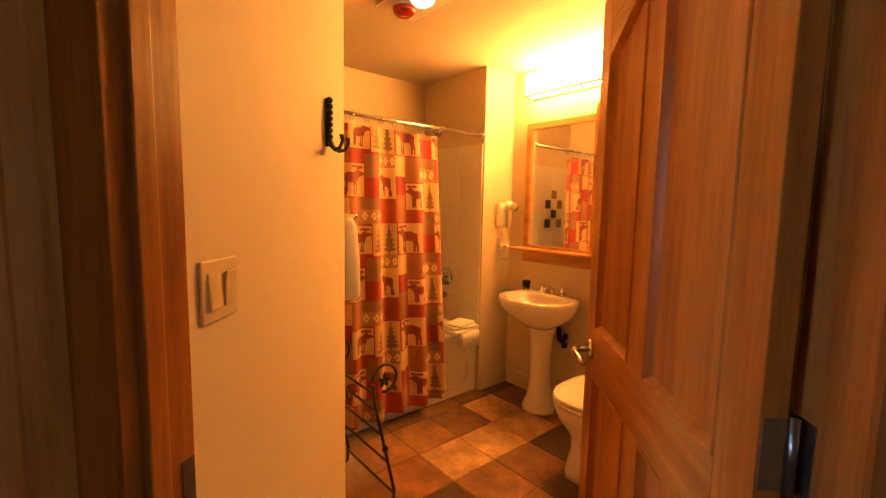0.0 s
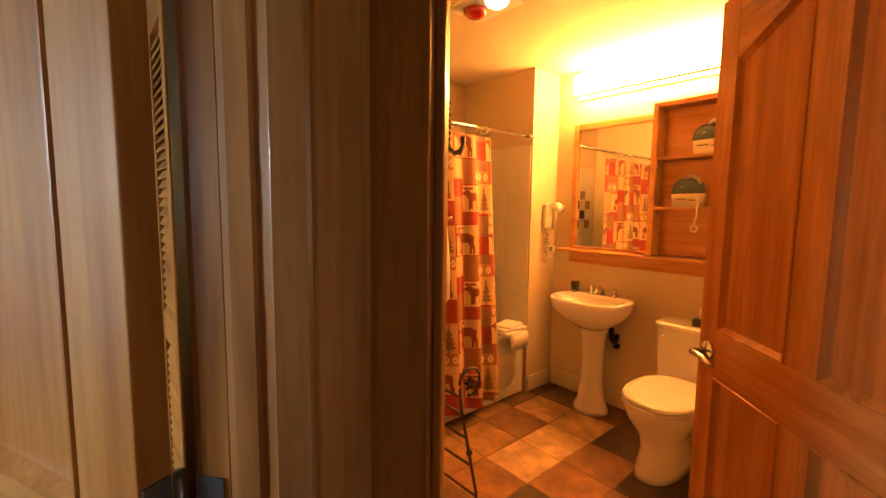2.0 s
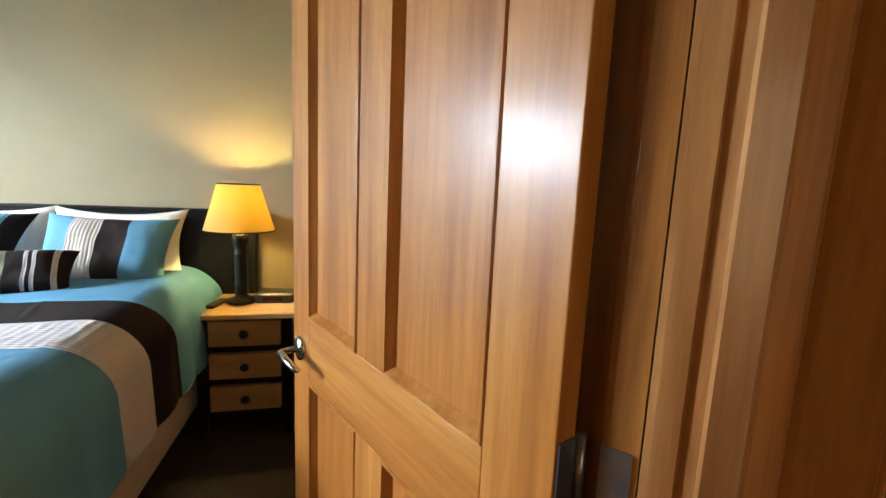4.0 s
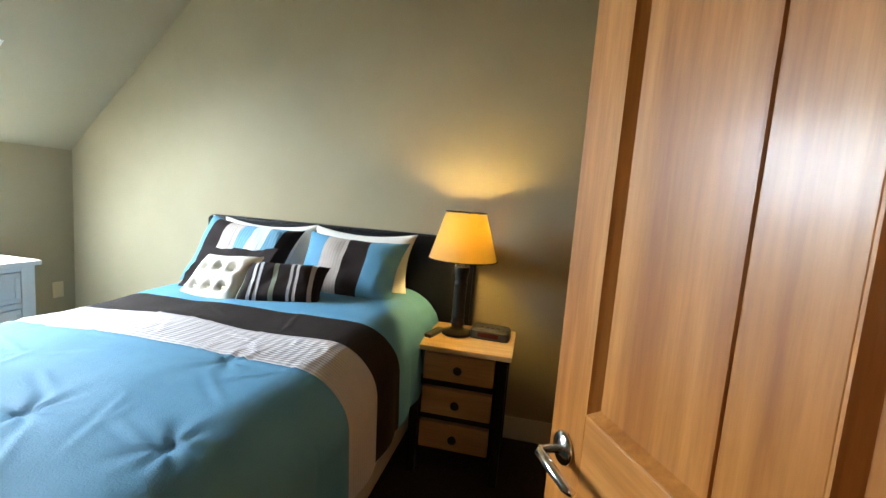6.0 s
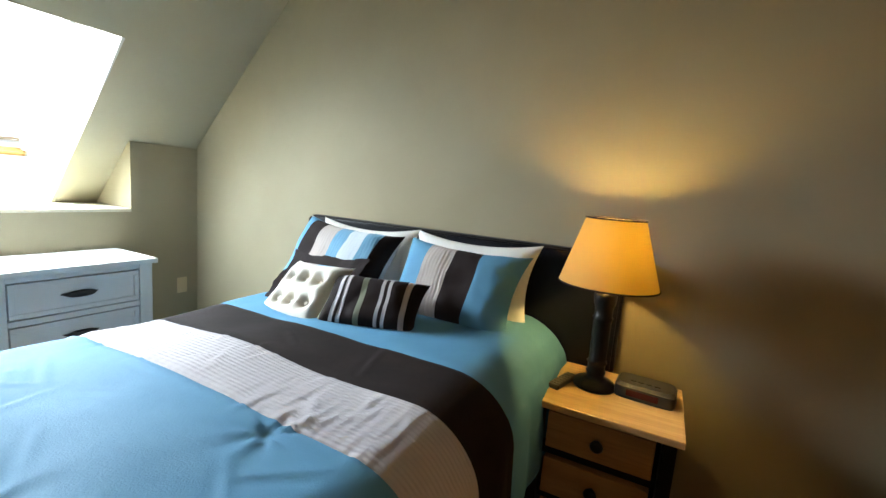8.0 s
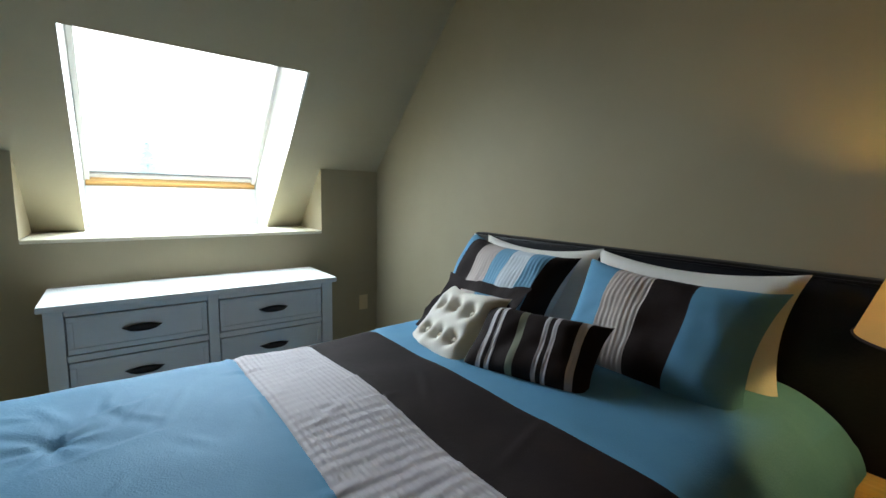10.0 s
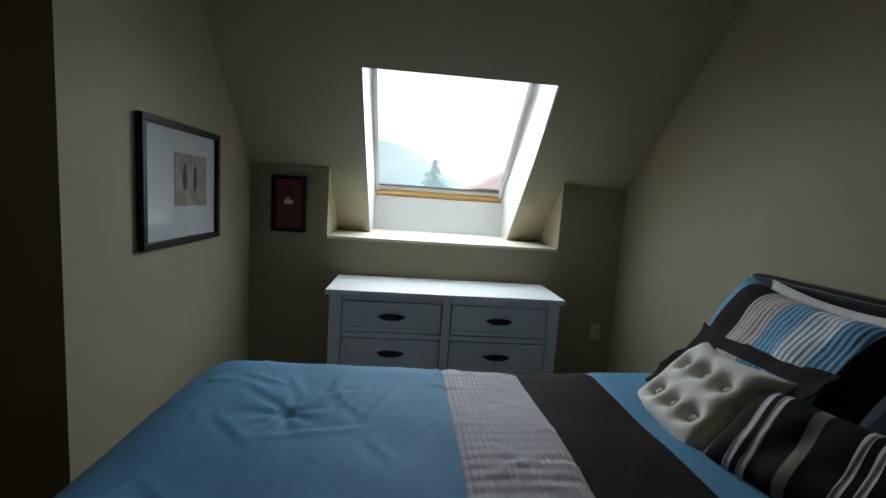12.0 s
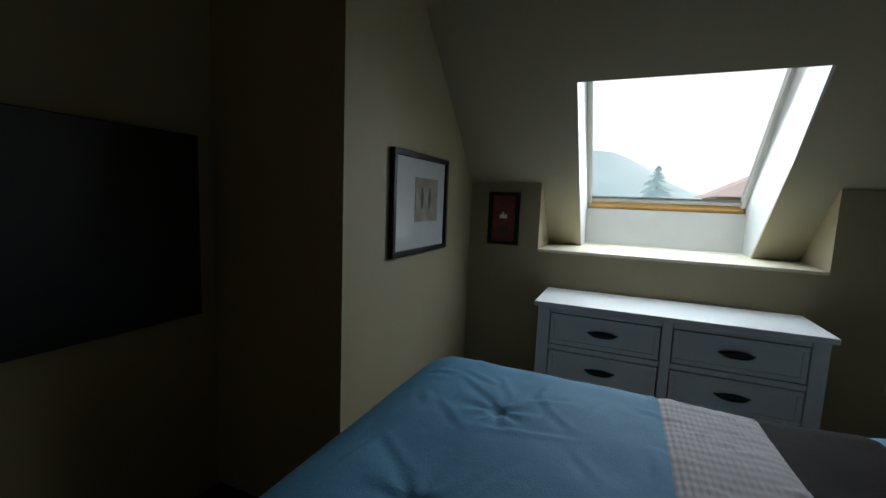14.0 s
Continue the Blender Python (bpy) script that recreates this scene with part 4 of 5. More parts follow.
part("cord", tube(pts, 0.004, 6), PLASTIC, hdv, "pale coiled cord", True)
so = thing("wall_outlet", (2.32, -2.47, 1.09), label="ivory wall outlet with a plug", category="outlet")
part("plate", box((-0.006, -0.036, -0.058), (0.0, 0.036, 0.058), 0.002), PLASTIC, so)
part("plug", box((-0.045, -0.018, 0.0), (-0.007, 0.018, 0.04), 0.006), PLASTIC, so)

# heat lamp in the ceiling
hl = thing("ceiling_heat_lamp", (1.90, -1.26, 2.44), label="ceiling heat lamp with red bulb and white plate", category="ceiling lamp")
ob = part("plate", box((-0.16, -0.12, -0.012), (0.16, 0.12, 0.0), 0.005), WHITEWOOD, hl)
RED = plain("red_bulb_glass", (0.28, 0.006, 0.004), (0.34, 0.01, 0.006), 0.08, 5, bumps=0, coat=0.6)
part("bulb", lathe([(0, -0.055), (0.03, -0.052), (0.055, -0.035), (0.062, -0.013), (0, -0.013)], 32, at=(0.06, 0.01, 0)), RED, hl, "dark red heat bulb", True)
part("light", lathe([(0, -0.045), (0.03, -0.042), (0.052, -0.028), (0.06, -0.013), (0, -0.013)], 32, at=(-0.08, 0.0, 0)), glow("heat_white_bulb", (1.0, 0.75, 0.45), 3.0), hl, "white lit bulb", True)

# light switch and hook on the slanted wall
SWALL = Matrix.Translation((0.868, -0.060, 0)) @ Matrix.Rotation(radians(-43.5), 4, "Z")
sw = thing("light_switch", (0, 0, 0), label="ivory double rocker light switch", category="light switch")
sw.matrix_world = SWALL @ Matrix.Translation((0.10, 0, 1.264))
part("plate", box((-0.058, -0.007, -0.058), (0.058, 0.0, 0.058), 0.003), PLATE, sw)
for x in (-0.026, 0.026):
    ob = part("rocker", box((x - 0.017, -0.012, -0.034), (x + 0.017, -0.0075, 0.034), 0.002), PLATE, sw)
    ob.matrix_basis = pose(0, 0, 0, 4 if x > 0 else -4, 0, 0)
hk = thing("wall_hook", (0, 0, 0), label="black wrought iron double hook", category="hook")
hk.matrix_world = SWALL @ Matrix.Translation((0.715, 0, 1.672))
for k in range(7):
    part("twist", lathe([(0, -0.012), (0.010, -0.006), (0.012, 0.0), (0.010, 0.006), (0, 0.012)], 12, at=(0.0, -0.014, 0.085 - k * 0.019)), IRON, hk, smooth=True)
part("back_bar", tube([(0, -0.006, 0.09), (0, -0.006, -0.06)], 0.006, 8), IRON, hk)
for s in (-1, 1):
    pts = [(0, -0.012, -0.03), (s * 0.008, -0.022, -0.060), (s * 0.02, -0.038, -0.073), (s * 0.03, -0.056, -0.068), (s * 0.034, -0.066, -0.048), (s * 0.033, -0.064, -0.028)]
    part("prong", tube(pts, [0.007, 0.007, 0.0065, 0.006, 0.006, 0.009], 10), IRON, hk, smooth=True)

# wrought iron stand beside the curtain
rk = thing("towel_stand", (1.63, -0.935, 0.0), label="black wrought iron scroll towel stand on the tiles", category="towel stand")


def side_frame(dx):
    scroll = [(0.0, -0.075, 0.62)]
    for k in range(26):
        a = radians(150 - k * 18)
        r = 0.062 - 0.0016 * max(0, k - 12)
        scroll.append((0, -0.0 + 0.075 * 0 + r * math.cos(a) - 0.0, 0.655 + r * math.sin(a)))
    leg = [(0, 0.062, 0.64), (0, 0.05, 0.55), (0, 0.02, 0.42), (0, -0.02, 0.25), (0, -0.055, 0.10), (0, -0.05, 0.03), (0, -0.01, 0.010), (0, 0.06, 0.012), (0, 0.10, 0.03), (0, 0.115, 0.055), (0, 0.10, 0.075), (0, 0.082, 0.065)]
    curl = arc((0, 0.0, 0.655), 0.062, 0, 280, 20, "yz")
    M = Matrix.Translation((dx, 0, 0))
    part("scroll", tube([M @ Vector(p) for p in curl], 0.007, 8), IRON, rk, smooth=True)
    part("leg", tube([M @ Vector(p) for p in leg], 0.0075, 8), IRON, rk, smooth=True)
    part("knot", lathe([(0, -0.016), (0.012, -0.012), (0.016, 0.0), (0.012, 0.012), (0, 0.016)], 12, at=(dx, -0.005, 0.32)), IRON, rk, smooth=True)
    part("ball", lathe([(0, -0.02), (0.015, -0.014), (0.02, 0.0), (0.015, 0.014), (0, 0.02)], 14, at=(dx, 0.08, 0.065)), IRON, rk, smooth=True)
    for k in range(5):
        a = radians(72 * k + 20)
        part("leaf", tube([(dx, 0.0, 0.645), (dx, 0.02 * math.cos(a), 0.645 + 0.02 * math.sin(a)), (dx, 0.036 * math.cos(a), 0.645 + 0.036 * math.sin(a))], [0.006, 0.010, 0.002], 8), IRON, rk, smooth=True)


for dx in (0.0, 0.45):
    side_frame(dx)
for y, z in ((0.058, 0.60), (0.045, 0.52), (-0.02, 0.25), (0.02, 0.40), (-0.05, 0.09)):
    part("rail", tube([(0, y, z), (0.45, y, z)], 0.006, 8), IRON, rk, smooth=True)

# ---------- bedroom things ----------
bed = thing("bed", (3.21, 1.96, 0.0), label="queen bed made with a banded blue, taupe and brown comforter", category="bed")
part("box_spring", box((-2.02, -0.63, 0.12), (-0.01, 0.68, 0.40), 0.03, seg=3), SHEET, bed, "pale box spring")
part("mattress", box((-2.02, -0.68, 0.41), (-0.01, 0.70, 0.74), 0.05, seg=3), WHITECLOTH, bed)
for x in (-1.9, -0.12):
    for y in (-0.54, 0.58):
        part("leg", box((x - 0.03, y - 0.03, 0.0), (x + 0.03, y + 0.03, 0.119), 0.005), BLACKWOOD, bed)
hb = thing("headboard", (3.22, 2.03, 0.0), label="black leather upholstered headboard against the wall", category="headboard")
part("panel", box((0.005, -0.97, 0.10), (0.085, 0.84, 1.215), 0.022, seg=4), LEATHER, hb)
part("piping", tube([(0.0, -0.955, 0.12), (0.0, -0.962, 1.19), (0.0, -0.95, 1.203), (0.0, 0.82, 1.203), (0.0, 0.832, 1.19), (0.0, 0.825, 0.12)], 0.005, 8), LEATHER, hb, smooth=True)
for y in (-0.86, 0.7):
    part("leg", box((0.02, y - 0.04, 0.0), (0.07, y + 0.04, 0.11), 0.004), BLACKWOOD, hb)

# comforter: a sheet over the mattress that falls at both sides and the foot
YC, HW, TOPZ, FOOTX = 2.000, 0.745, 0.870, 1.04
BANDS = (1.945, 2.195, 2.457)
TUFTS = [(1.53, 2.26), (1.48, 1.85), (1.47, 1.45), (1.90, 1.65)]
CREASES = [(1.62, 2.18, 12, 0.16), (1.60, 1.95, 62, 0.12), (1.35, 1.70, 40, 0.18), (1.50, 1.66, 25, 0.15), (1.72, 1.55, 50, 0.14), (2.06, 2.05, 30, 0.10), (2.10, 1.75, 75, 0.10), (2.08, 2.40, 20, 0.12), (1.30, 1.95, 78, 0.12), (2.33, 2.05, 60, 0.10), (2.35, 1.70, 15, 0.14), (1.76, 2.33, 70, 0.13), (1.66, 1.32, 10, 0.2)]

rc = random.Random(5)
CREASES += [(rc.uniform(1.95, 2.19), rc.uniform(1.35, 2.65), rc.uniform(-35, 35), rc.uniform(0.04, 0.10)) for _ in range(26)]
CREASES += [(rc.uniform(1.15, 1.95), rc.uniform(1.35, 2.65), rc.uniform(0, 180), rc.uniform(0.04, 0.11)) for _ in range(26)]


def fall(s, half, r):
    """Run s from the middle: how far out and how far down."""
    a = abs(s)
    if a < half - r:
        o, d = a, 0.0
    elif a < half - r + r * math.pi / 2:
        t = (a - half + r) / r
        o, d = half - r + r * math.sin(t), r * (1 - math.cos(t))
    else:
        o, d = half + 0.03 * (a - half - 0.57 * r + 0.0), r + (a - (half - r + r * math.pi / 2))
    return math.copysign(o, s), d


def comforter_point(x, s):
    yo, dy = fall(s, HW, 0.20)
    if x < FOOTX + 0.32:
        xo, dx = fall(FOOTX + 1.0 - x, 1.0, 0.30)
        px = FOOTX + 1.0 - xo
    else:
        px, dx = x, 0.0
    py = YC + yo
    drop = (dy ** 3 + dx ** 3) ** (1 / 3)
    z = TOPZ - min(drop, 0.44)
    flat = max(0.0, 1 - drop / 0.12)
    n1 = noise.noise((px * 2.1, py * 2.3, 0.3))
    n2 = noise.noise((px * 7, py * 6, 1.7))
    z += flat * (0.016 * n1 + 0.005 * n2) + 0.012 * flat * (1 - (yo / HW) ** 2)
    for tx, ty in TUFTS:
        d2 = (px - tx) ** 2 + (py - ty) ** 2
        if d2 < 0.09:
            ang = math.atan2(py - ty, px - tx)
            d = math.sqrt(d2)
            z -= flat * (0.014 * math.exp(-d2 / 0.0004) + 0.004 * math.exp(-d2 / 0.005) + 0.009 * math.exp(-d / 0.055) * math.sin(ang * 7 + tx * 7) * min(1, d / 0.02))
    for cx, cy, deg, ln in CREASES:
        ca, sa = math.cos(radians(deg)), math.sin(radians(deg))
        a, b = (px - cx) * ca + (py - cy) * sa, -(px - cx) * sa + (py - cy) * ca
        if abs(a) < ln and abs(b) < 0.06:
            z += flat * 0.004 * (1 - (a / ln) ** 2) * (math.exp(-(b / 0.010) ** 2) - 0.6 * math.exp(-((b - 0.018) / 0.012) ** 2))
    # dents along the band seams
    for xs in BANDS:
        z -= 0.006 * flat * math.exp(-((px - xs) / 0.012) ** 2)
    if dy > 0.10:
        yo2 = 0.014 * math.sin(px * 14 + 0.6) * min(1, dy / 0.4)
        py += math.copysign(yo2, s)
    return px, py, z


XS = {round(FOOTX - 0.42 + 0.0110 * k, 4) for k in range(120) if FOOTX - 0.42 + 0.0110 * k < 1.935}
for lo, hi in zip(BANDS, (*BANDS[1:], 3.2)):
    n = round((hi - lo) / 0.0125)
    XS |= {round(lo + (hi - lo) * k / n, 4) for k in range(n + 1)}
XS = sorted(XS)
SS = [-1.15 + 0.0115 * k for k in range(201)]
cmf = thing("comforter", (2.1, 2.0, 0.42), label="quilted comforter banded in blue, stitched taupe and dark brown", category="comforter")
net = [[comforter_point(x, s) for s in SS] for x in XS]
o = cmf.matrix_world.translation
for nm, lo, hi, mt, lb in (("foot_panel", 0.0, BANDS[0], BLUE, "tufted blue panel"), ("taupe_band", BANDS[0], BANDS[1], TAUPE, "stitched taupe band"), ("brown_band", BANDS[1], BANDS[2], BROWN, "dark brown band"), ("head_panel", BANDS[2], 9.0, BLUE, "plain blue panel")):
    rows = [r for x, r in zip(XS, net) if lo - 1e-6 <= x <= hi + 1e-6]
    bm = bmesh.new()
    vs = [[bm.verts.new((p[0] - o.x, p[1] - o.y, p[2] - o.z)) for p in r] for r in rows]
    for p, q in zip(vs, vs[1:]):
        for k in range(len(SS) - 1):
            bm.faces.new((p[k], q[k], q[k + 1], p[k + 1]))
    part(nm, bm, mt, cmf, lb, True)


def pillow(name, w, h, t, bands, m, label, flange=0.0, piping=None, tufts=(), back=None):
    """A stuffed cushion: local x across, z up, y thickness towards -y. bands: (share of the width, material)."""
    th = thing(name, (0, 0, 0), label=label, category="pillow" if h > 0.35 else "cushion")
    th.matrix_world = m
    mats = [b[1] for b in bands] + [back or bands[0][1]]
    edges = [0.0]
    for b in bands:
        edges.append(edges[-1] + b[0])
    us = sorted({round(k / 36, 4) for k in range(37)} | {round(e / edges[-1], 4) for e in edges})
    vs = [k / 26 for k in range(27)]
    seed = w * 13 + h * 7 + m.translation.y

    def put(u, v, sgn, bm):
        a, b = 2 * u - 1, 2 * v - 1
        pinch = 1 - 0.13 * (1 - b * b) * abs(a) ** 3
        pinch2 = 1 - 0.19 * (1 - a * a) * abs(b) ** 3
        x, z = a * w / 2 * pinch, b * h / 2 * pinch2
        fat = max(0.0, (1 - a ** 4)) ** 0.6 * max(0.0, (1 - b ** 4)) ** 0.6
        x += 0.010 * fat * noise.noise((x * 5, z * 5, seed))
        y = sgn * t / 2 * fat
        y += sgn * fat * (0.018 * noise.noise((x * 8 + seed, z * 8, sgn * 2.0)) + 0.007 * noise.noise((x * 21, z * 17 + seed, sgn * 4.0)))
        if sgn < 0:
            for tu, tv in tufts:
                d2 = (x - tu * w / 2) ** 2 + (z - tv * h / 2) ** 2
                y += 0.045 * math.exp(-d2 / 0.0007) + 0.012 * math.exp(-d2 / 0.004)
        return bm.verts.new((x, y, z))

    for sgn in (-1, 1):
        bm = bmesh.new()
        g = [[put(u, v, sgn, bm) for v in vs] for u in us]
        for i in range(len(us) - 1):
            um = (us[i] + us[i + 1]) / 2 * edges[-1]
            mi = next(k for k in range(len(bands)) if um < edges[k + 1] + 1e-6)
            for j in range(len(vs) - 1):
                f = bm.faces.new((g[i][j], g[i + 1][j], g[i + 1][j + 1], g[i][j + 1]))
                f.material_index = mi if sgn < 0 or back is None else len(bands)
        part("front_cover" if sgn < 0 else "back_cover", bm, mats, th, smooth=True)
    if flange:
        bm = bmesh.new()
        k = 72
        inner, outer = [], []
        for i in range(k):
            q = i / k * 4
            s_, f_ = int(q), q - int(q)
            a, b = [(2 * f_ - 1, -1), (1, 2 * f_ - 1), (1 - 2 * f_, 1), (-1, 1 - 2 * f_)][s_]
            wob = 0.007 * math.sin(i * 0.8) + 0.004 * math.sin(i * 2.3)
            inner.append((a * w / 2 * 0.96, 0, b * h / 2 * 0.96))
            corner = 1 + 0.5 * max(0.0, abs(a * b) - 0.7) / 0.3
            outer.append((a * (w / 2 + flange * corner), wob - 0.012, b * (h / 2 + flange * corner * 0.8)))
        for sg in (-1, 1):
            vi = [bm.verts.new((x, y + sg * 0.003, z)) for x, y, z in inner]
            vo = [bm.verts.new((x, y + sg * 0.002, z)) for x, y, z in outer]
            for i in range(k):
                bm.faces.new((vi[i], vi[(i + 1) % k], vo[(i + 1) % k], vo[i]))
        part("flange", bm, piping, th, "dark ruffled flange", True)
    for tu, tv in tufts:
        part("button", lathe([(0, -0.006), (0.009, -0.004), (0.010, 0.0), (0, 0.005)], 12), bands[0][1], th, smooth=True).matrix_basis = pose(tu * w / 2, -t / 2 + 0.040, tv * h / 2, 90, 0, 0)
    return th


def cushion_pose(x, y, z, face, lean, roll=0):
    """Front towards compass angle face, leaning back by lean."""
    return Matrix.Translation((x, y, z)) @ Matrix.Rotation(radians(face), 4, "Z") @ Matrix.Rotation(radians(-lean), 4, "X") @ Matrix.Rotation(radians(roll), 4, "Y")


# the front faces the bed's foot (-x): local -y turned to -x
pillow("sleeping_pillow", 0.66, 0.42, 0.13, [(1, WHITECLOTH)], cushion_pose(3.13, 1.74, 1.012, -90, 15), "white pillow behind the shams, against the headboard")
pillow("sleeping_pillow", 0.66, 0.44, 0.13, [(1, WHITECLOTH)], cushion_pose(3.13, 2.38, 1.004, -90, 15), "white pillow behind the shams, against the headboard")
pillow("pillow_sham", 0.63, 0.43, 0.20, [(0.27, BLUE), (0.21, TAUPE_P), (0.20, BROWN), (0.32, BLUE)], cushion_pose(3.00, 1.75, 0.99, -90, 30, 2), "blue, taupe and brown pleated pillow sham", back=WHITECLOTH)
pillow("pillow_sham", 0.68, 0.455, 0.20, [(0.16, BLUE), (0.17, BROWN), (0.17, TAUPE_P), (0.12, BLUE_P), (0.14, PALE_P), (0.12, BLUE_P), (0.12, BROWN)], cushion_pose(3.00, 2.44, 1.005, -92, 30, 4), "blue pleated pillow sham with brown and taupe stripes", back=WHITECLOTH)
pillow("tufted_cushion", 0.38, 0.35, 0.15, [(1, CREAM)], cushion_pose(2.64, 2.30, 0.925, -100, 45, -5), "cream tufted cushion with a dark ruffled edge", flange=0.04, piping=BROWN, tufts=[(-0.48, 0.32), (0.0, 0.34), (0.48, 0.32), (-0.48, -0.32), (0.0, -0.34), (0.48, -0.32)])
pillow("striped_cushion", 0.44, 0.28, 0.16, [(0.06, GREENGREY), (0.10, BROWN), (0.035, TAUPE), (0.03, BROWN), (0.035, TAUPE), (0.12, BROWN), (0.05, GREENGREY), (0.13, BROWN), (0.03, TAUPE), (0.03, BROWN), (0.03, TAUPE), (0.12, BROWN), (0.05, TAUPE), (0.10, BROWN)],
       cushion_pose(2.68, 1.965, 0.928, -74, 46, 0), "dark brown striped lumbar cushion")

# louvered closet doors in the wall behind the open bedroom door
cl_frame = thing("door_frame_closet", (2.5, 0.10, 0.0), label="pine casing of the closet doorway", category="door frame", kind="structure")
for x0, x1 in ((0.650, 0.722), (-0.722, -0.650)):
    part("casing", box((x0, 0.001, 0.002), (x1, 0.020, 2.17), 0.005), TRIMWOOD, cl_frame)
part("casing", box((-0.649, 0.001, 2.09), (0.649, 0.020, 2.17), 0.005), TRIMWOOD, cl_frame)
slat = to_mesh("slat", box((-0.104, -0.0035, -0.019), (0.104, 0.0035, 0.019), 0.002, seg=1, m=Matrix.Rotation(radians(32), 4, "X")), PINE_H)
cd = thing("closet_door", (2.176, 0.102, 0.012), label="closed louvered pine bifold closet door", category="door", group="bifold closet doors")
for cx in (-0.160, 0.160):
    for x0, x1 in ((cx - 0.158, cx - 0.104), (cx + 0.104, cx + 0.158)):
        part("stile", box((x0, 0.0, 0.0), (x1, 0.030, 2.06), 0.003), PINE, cd)
    for z0, z1 in ((0.0, 0.16), (0.93, 1.03), (1.98, 2.06)):
        part("rail", box((cx - 0.103, 0.001, z0), (cx + 0.103, 0.029, z1), 0.002), PINE_H, cd)
    for z0, n in ((0.178, 24), (1.048, 30)):
        for k in range(n):
            s = new("slat", slat)
            s.parent = cd
            s.location = (cx, 0.016, z0 + 0.031 * k)
copy_thing(cd, Matrix.Translation((0.648, 0, 0)) @ cd.matrix_world)

# nightstand
ns = thing("nightstand", (3.03, 1.05, 0.0), label="nightstand with maple top, three drawers and black frame", category="nightstand")
part("top", box((-0.262, -0.258, 0.677), (0.185, 0.258, 0.703), 0.004), TABLEWOOD, ns)
for x in (-0.208, 0.152):
    for y in (-0.218, 0.218):
        part("leg", box((x - 0.022, y - 0.022, 0.0), (x + 0.022, y + 0.022, 0.676), 0.003), BLACKWOOD, ns)
part("side", box((-0.185, -0.228, 0.13), (0.129, -0.212, 0.676)), BLACKWOOD, ns)
part("side", box((-0.185, 0.212, 0.13), (0.129, 0.228, 0.676)), BLACKWOOD, ns)
part("back", box((0.136, -0.195, 0.13), (0.152, 0.195, 0.676)), BLACKWOOD, ns)
part("bottom", box((-0.18, -0.21, 0.13), (0.135, 0.21, 0.146)), BLACKWOOD, ns)
part("rail", box((-0.200, -0.195, 0.662), (-0.18, 0.195, 0.676)), BLACKWOOD, ns)
for k in range(3):
    z0 = 0.522 - 0.182 * k
    dr = part("drawer", box((-0.235, -0.178, z0), (-0.180, 0.178, z0 + 0.138), 0.003), DRAWERWOOD, ns)
    kb = part("knob", lathe([(0, 0), (0.010, 0), (0.009, 0.012), (0.020, 0.019), (0.023, 0.028), (0.016, 0.036), (0, 0.037)], 20), BLACKWOOD, dr, "round black knob", True)
    kb.matrix_basis = pose(-0.235, 0, z0 + 0.072, 0, -90, 0)
    part("divider", box((-0.205, -0.195, z0 - 0.042), (-0.18, 0.195, z0 - 0.002)), BLACKWOOD, ns)

# table lamp
lp = thing("table_lamp", (3.03, 1.11, 0.703), label="black turned table lamp with a glowing parchment shade", category="table lamp")
part("base", lathe([(0, 0), (0.082, 0), (0.084, 0.008), (0.076, 0.018), (0.044, 0.028), (0.032, 0.040), (0.034, 0.052)], 36), BLACKWOOD, lp, smooth=True)
part("column", lathe([(0.030, 0.040), (0.038, 0.06), (0.033, 0.072), (0.033, 0.09), (0.039, 0.10), (0.033, 0.11), (0.034, 0.27), (0.039, 0.28), (0.033, 0.29), (0.035, 0.325), (0.041, 0.338), (0.043, 0.372), (0.038, 0.384), (0, 0.384)], 32), BLACKWOOD, lp, smooth=True)
part("socket", lathe([(0, 0.384), (0.020, 0.384), (0.020, 0.42), (0.016, 0.43), (0.016, 0.50), (0, 0.50)], 20), PLASTIC, lp, "pale lamp socket", True)
part("shade", lathe([(0.184, 0.415), (0.108, 0.668), (0.106, 0.668), (0.182, 0.415)], 48), SHADE_M, lp, "tapered parchment shade", True)
for r, z in ((0.1855, 0.415), (0.1085, 0.668)):
    part("trim", tube(arc((0, 0, z), r, 0, 360, 48, "xy")[:-1], 0.0032, 6, closed=True), BROWN, lp, "dark shade trim", True)
part("spider", tube([(-0.106, 0, 0.66), (0.106, 0, 0.66)], 0.002, 6), IRON, lp)

# alarm clock and remote
ck = thing("clock_radio", (3.045, 0.925, 0.703), -4, "black clock radio on the nightstand", "clock")
part("body", loft([(rounded(0.065, 0.105, 36, 6), 0.0), (rounded(0.068, 0.108, 36, 6), 0.008), (rounded(0.066, 0.106, 36, 6), 0.044), ([(x * 1.0 + 0.004, y) for x, y in rounded(0.056, 0.098, 36, 5)], 0.056)]), BLACKPLASTIC, ck, smooth=False)
part("display", box((-0.0700, -0.05, 0.014), (-0.0665, 0.06, 0.038), 0.001), plain("clock_window", (0.05, 0.004, 0.006), (0.07, 0.006, 0.008), 0.15, 5, bumps=0), ck, "dark red display window")
for k in range(4):
    part("button", box((-0.02, -0.05 + k * 0.028, 0.055), (0.0, -0.03 + k * 0.028, 0.059), 0.001), BLACKPLASTIC, ck)
rm = thing("remote_control", (2.97, 1.222, 0.703), -15, "black remote control on the nightstand", "remote control")
part("body", box((-0.085, -0.024, 0.0), (0.085, 0.024, 0.018), 0.006, seg=3), BLACKPLASTIC, rm)
GREYBTN = plain("grey_rubber", (0.10, 0.10, 0.10), (0.14, 0.14, 0.14), 0.6, 20)
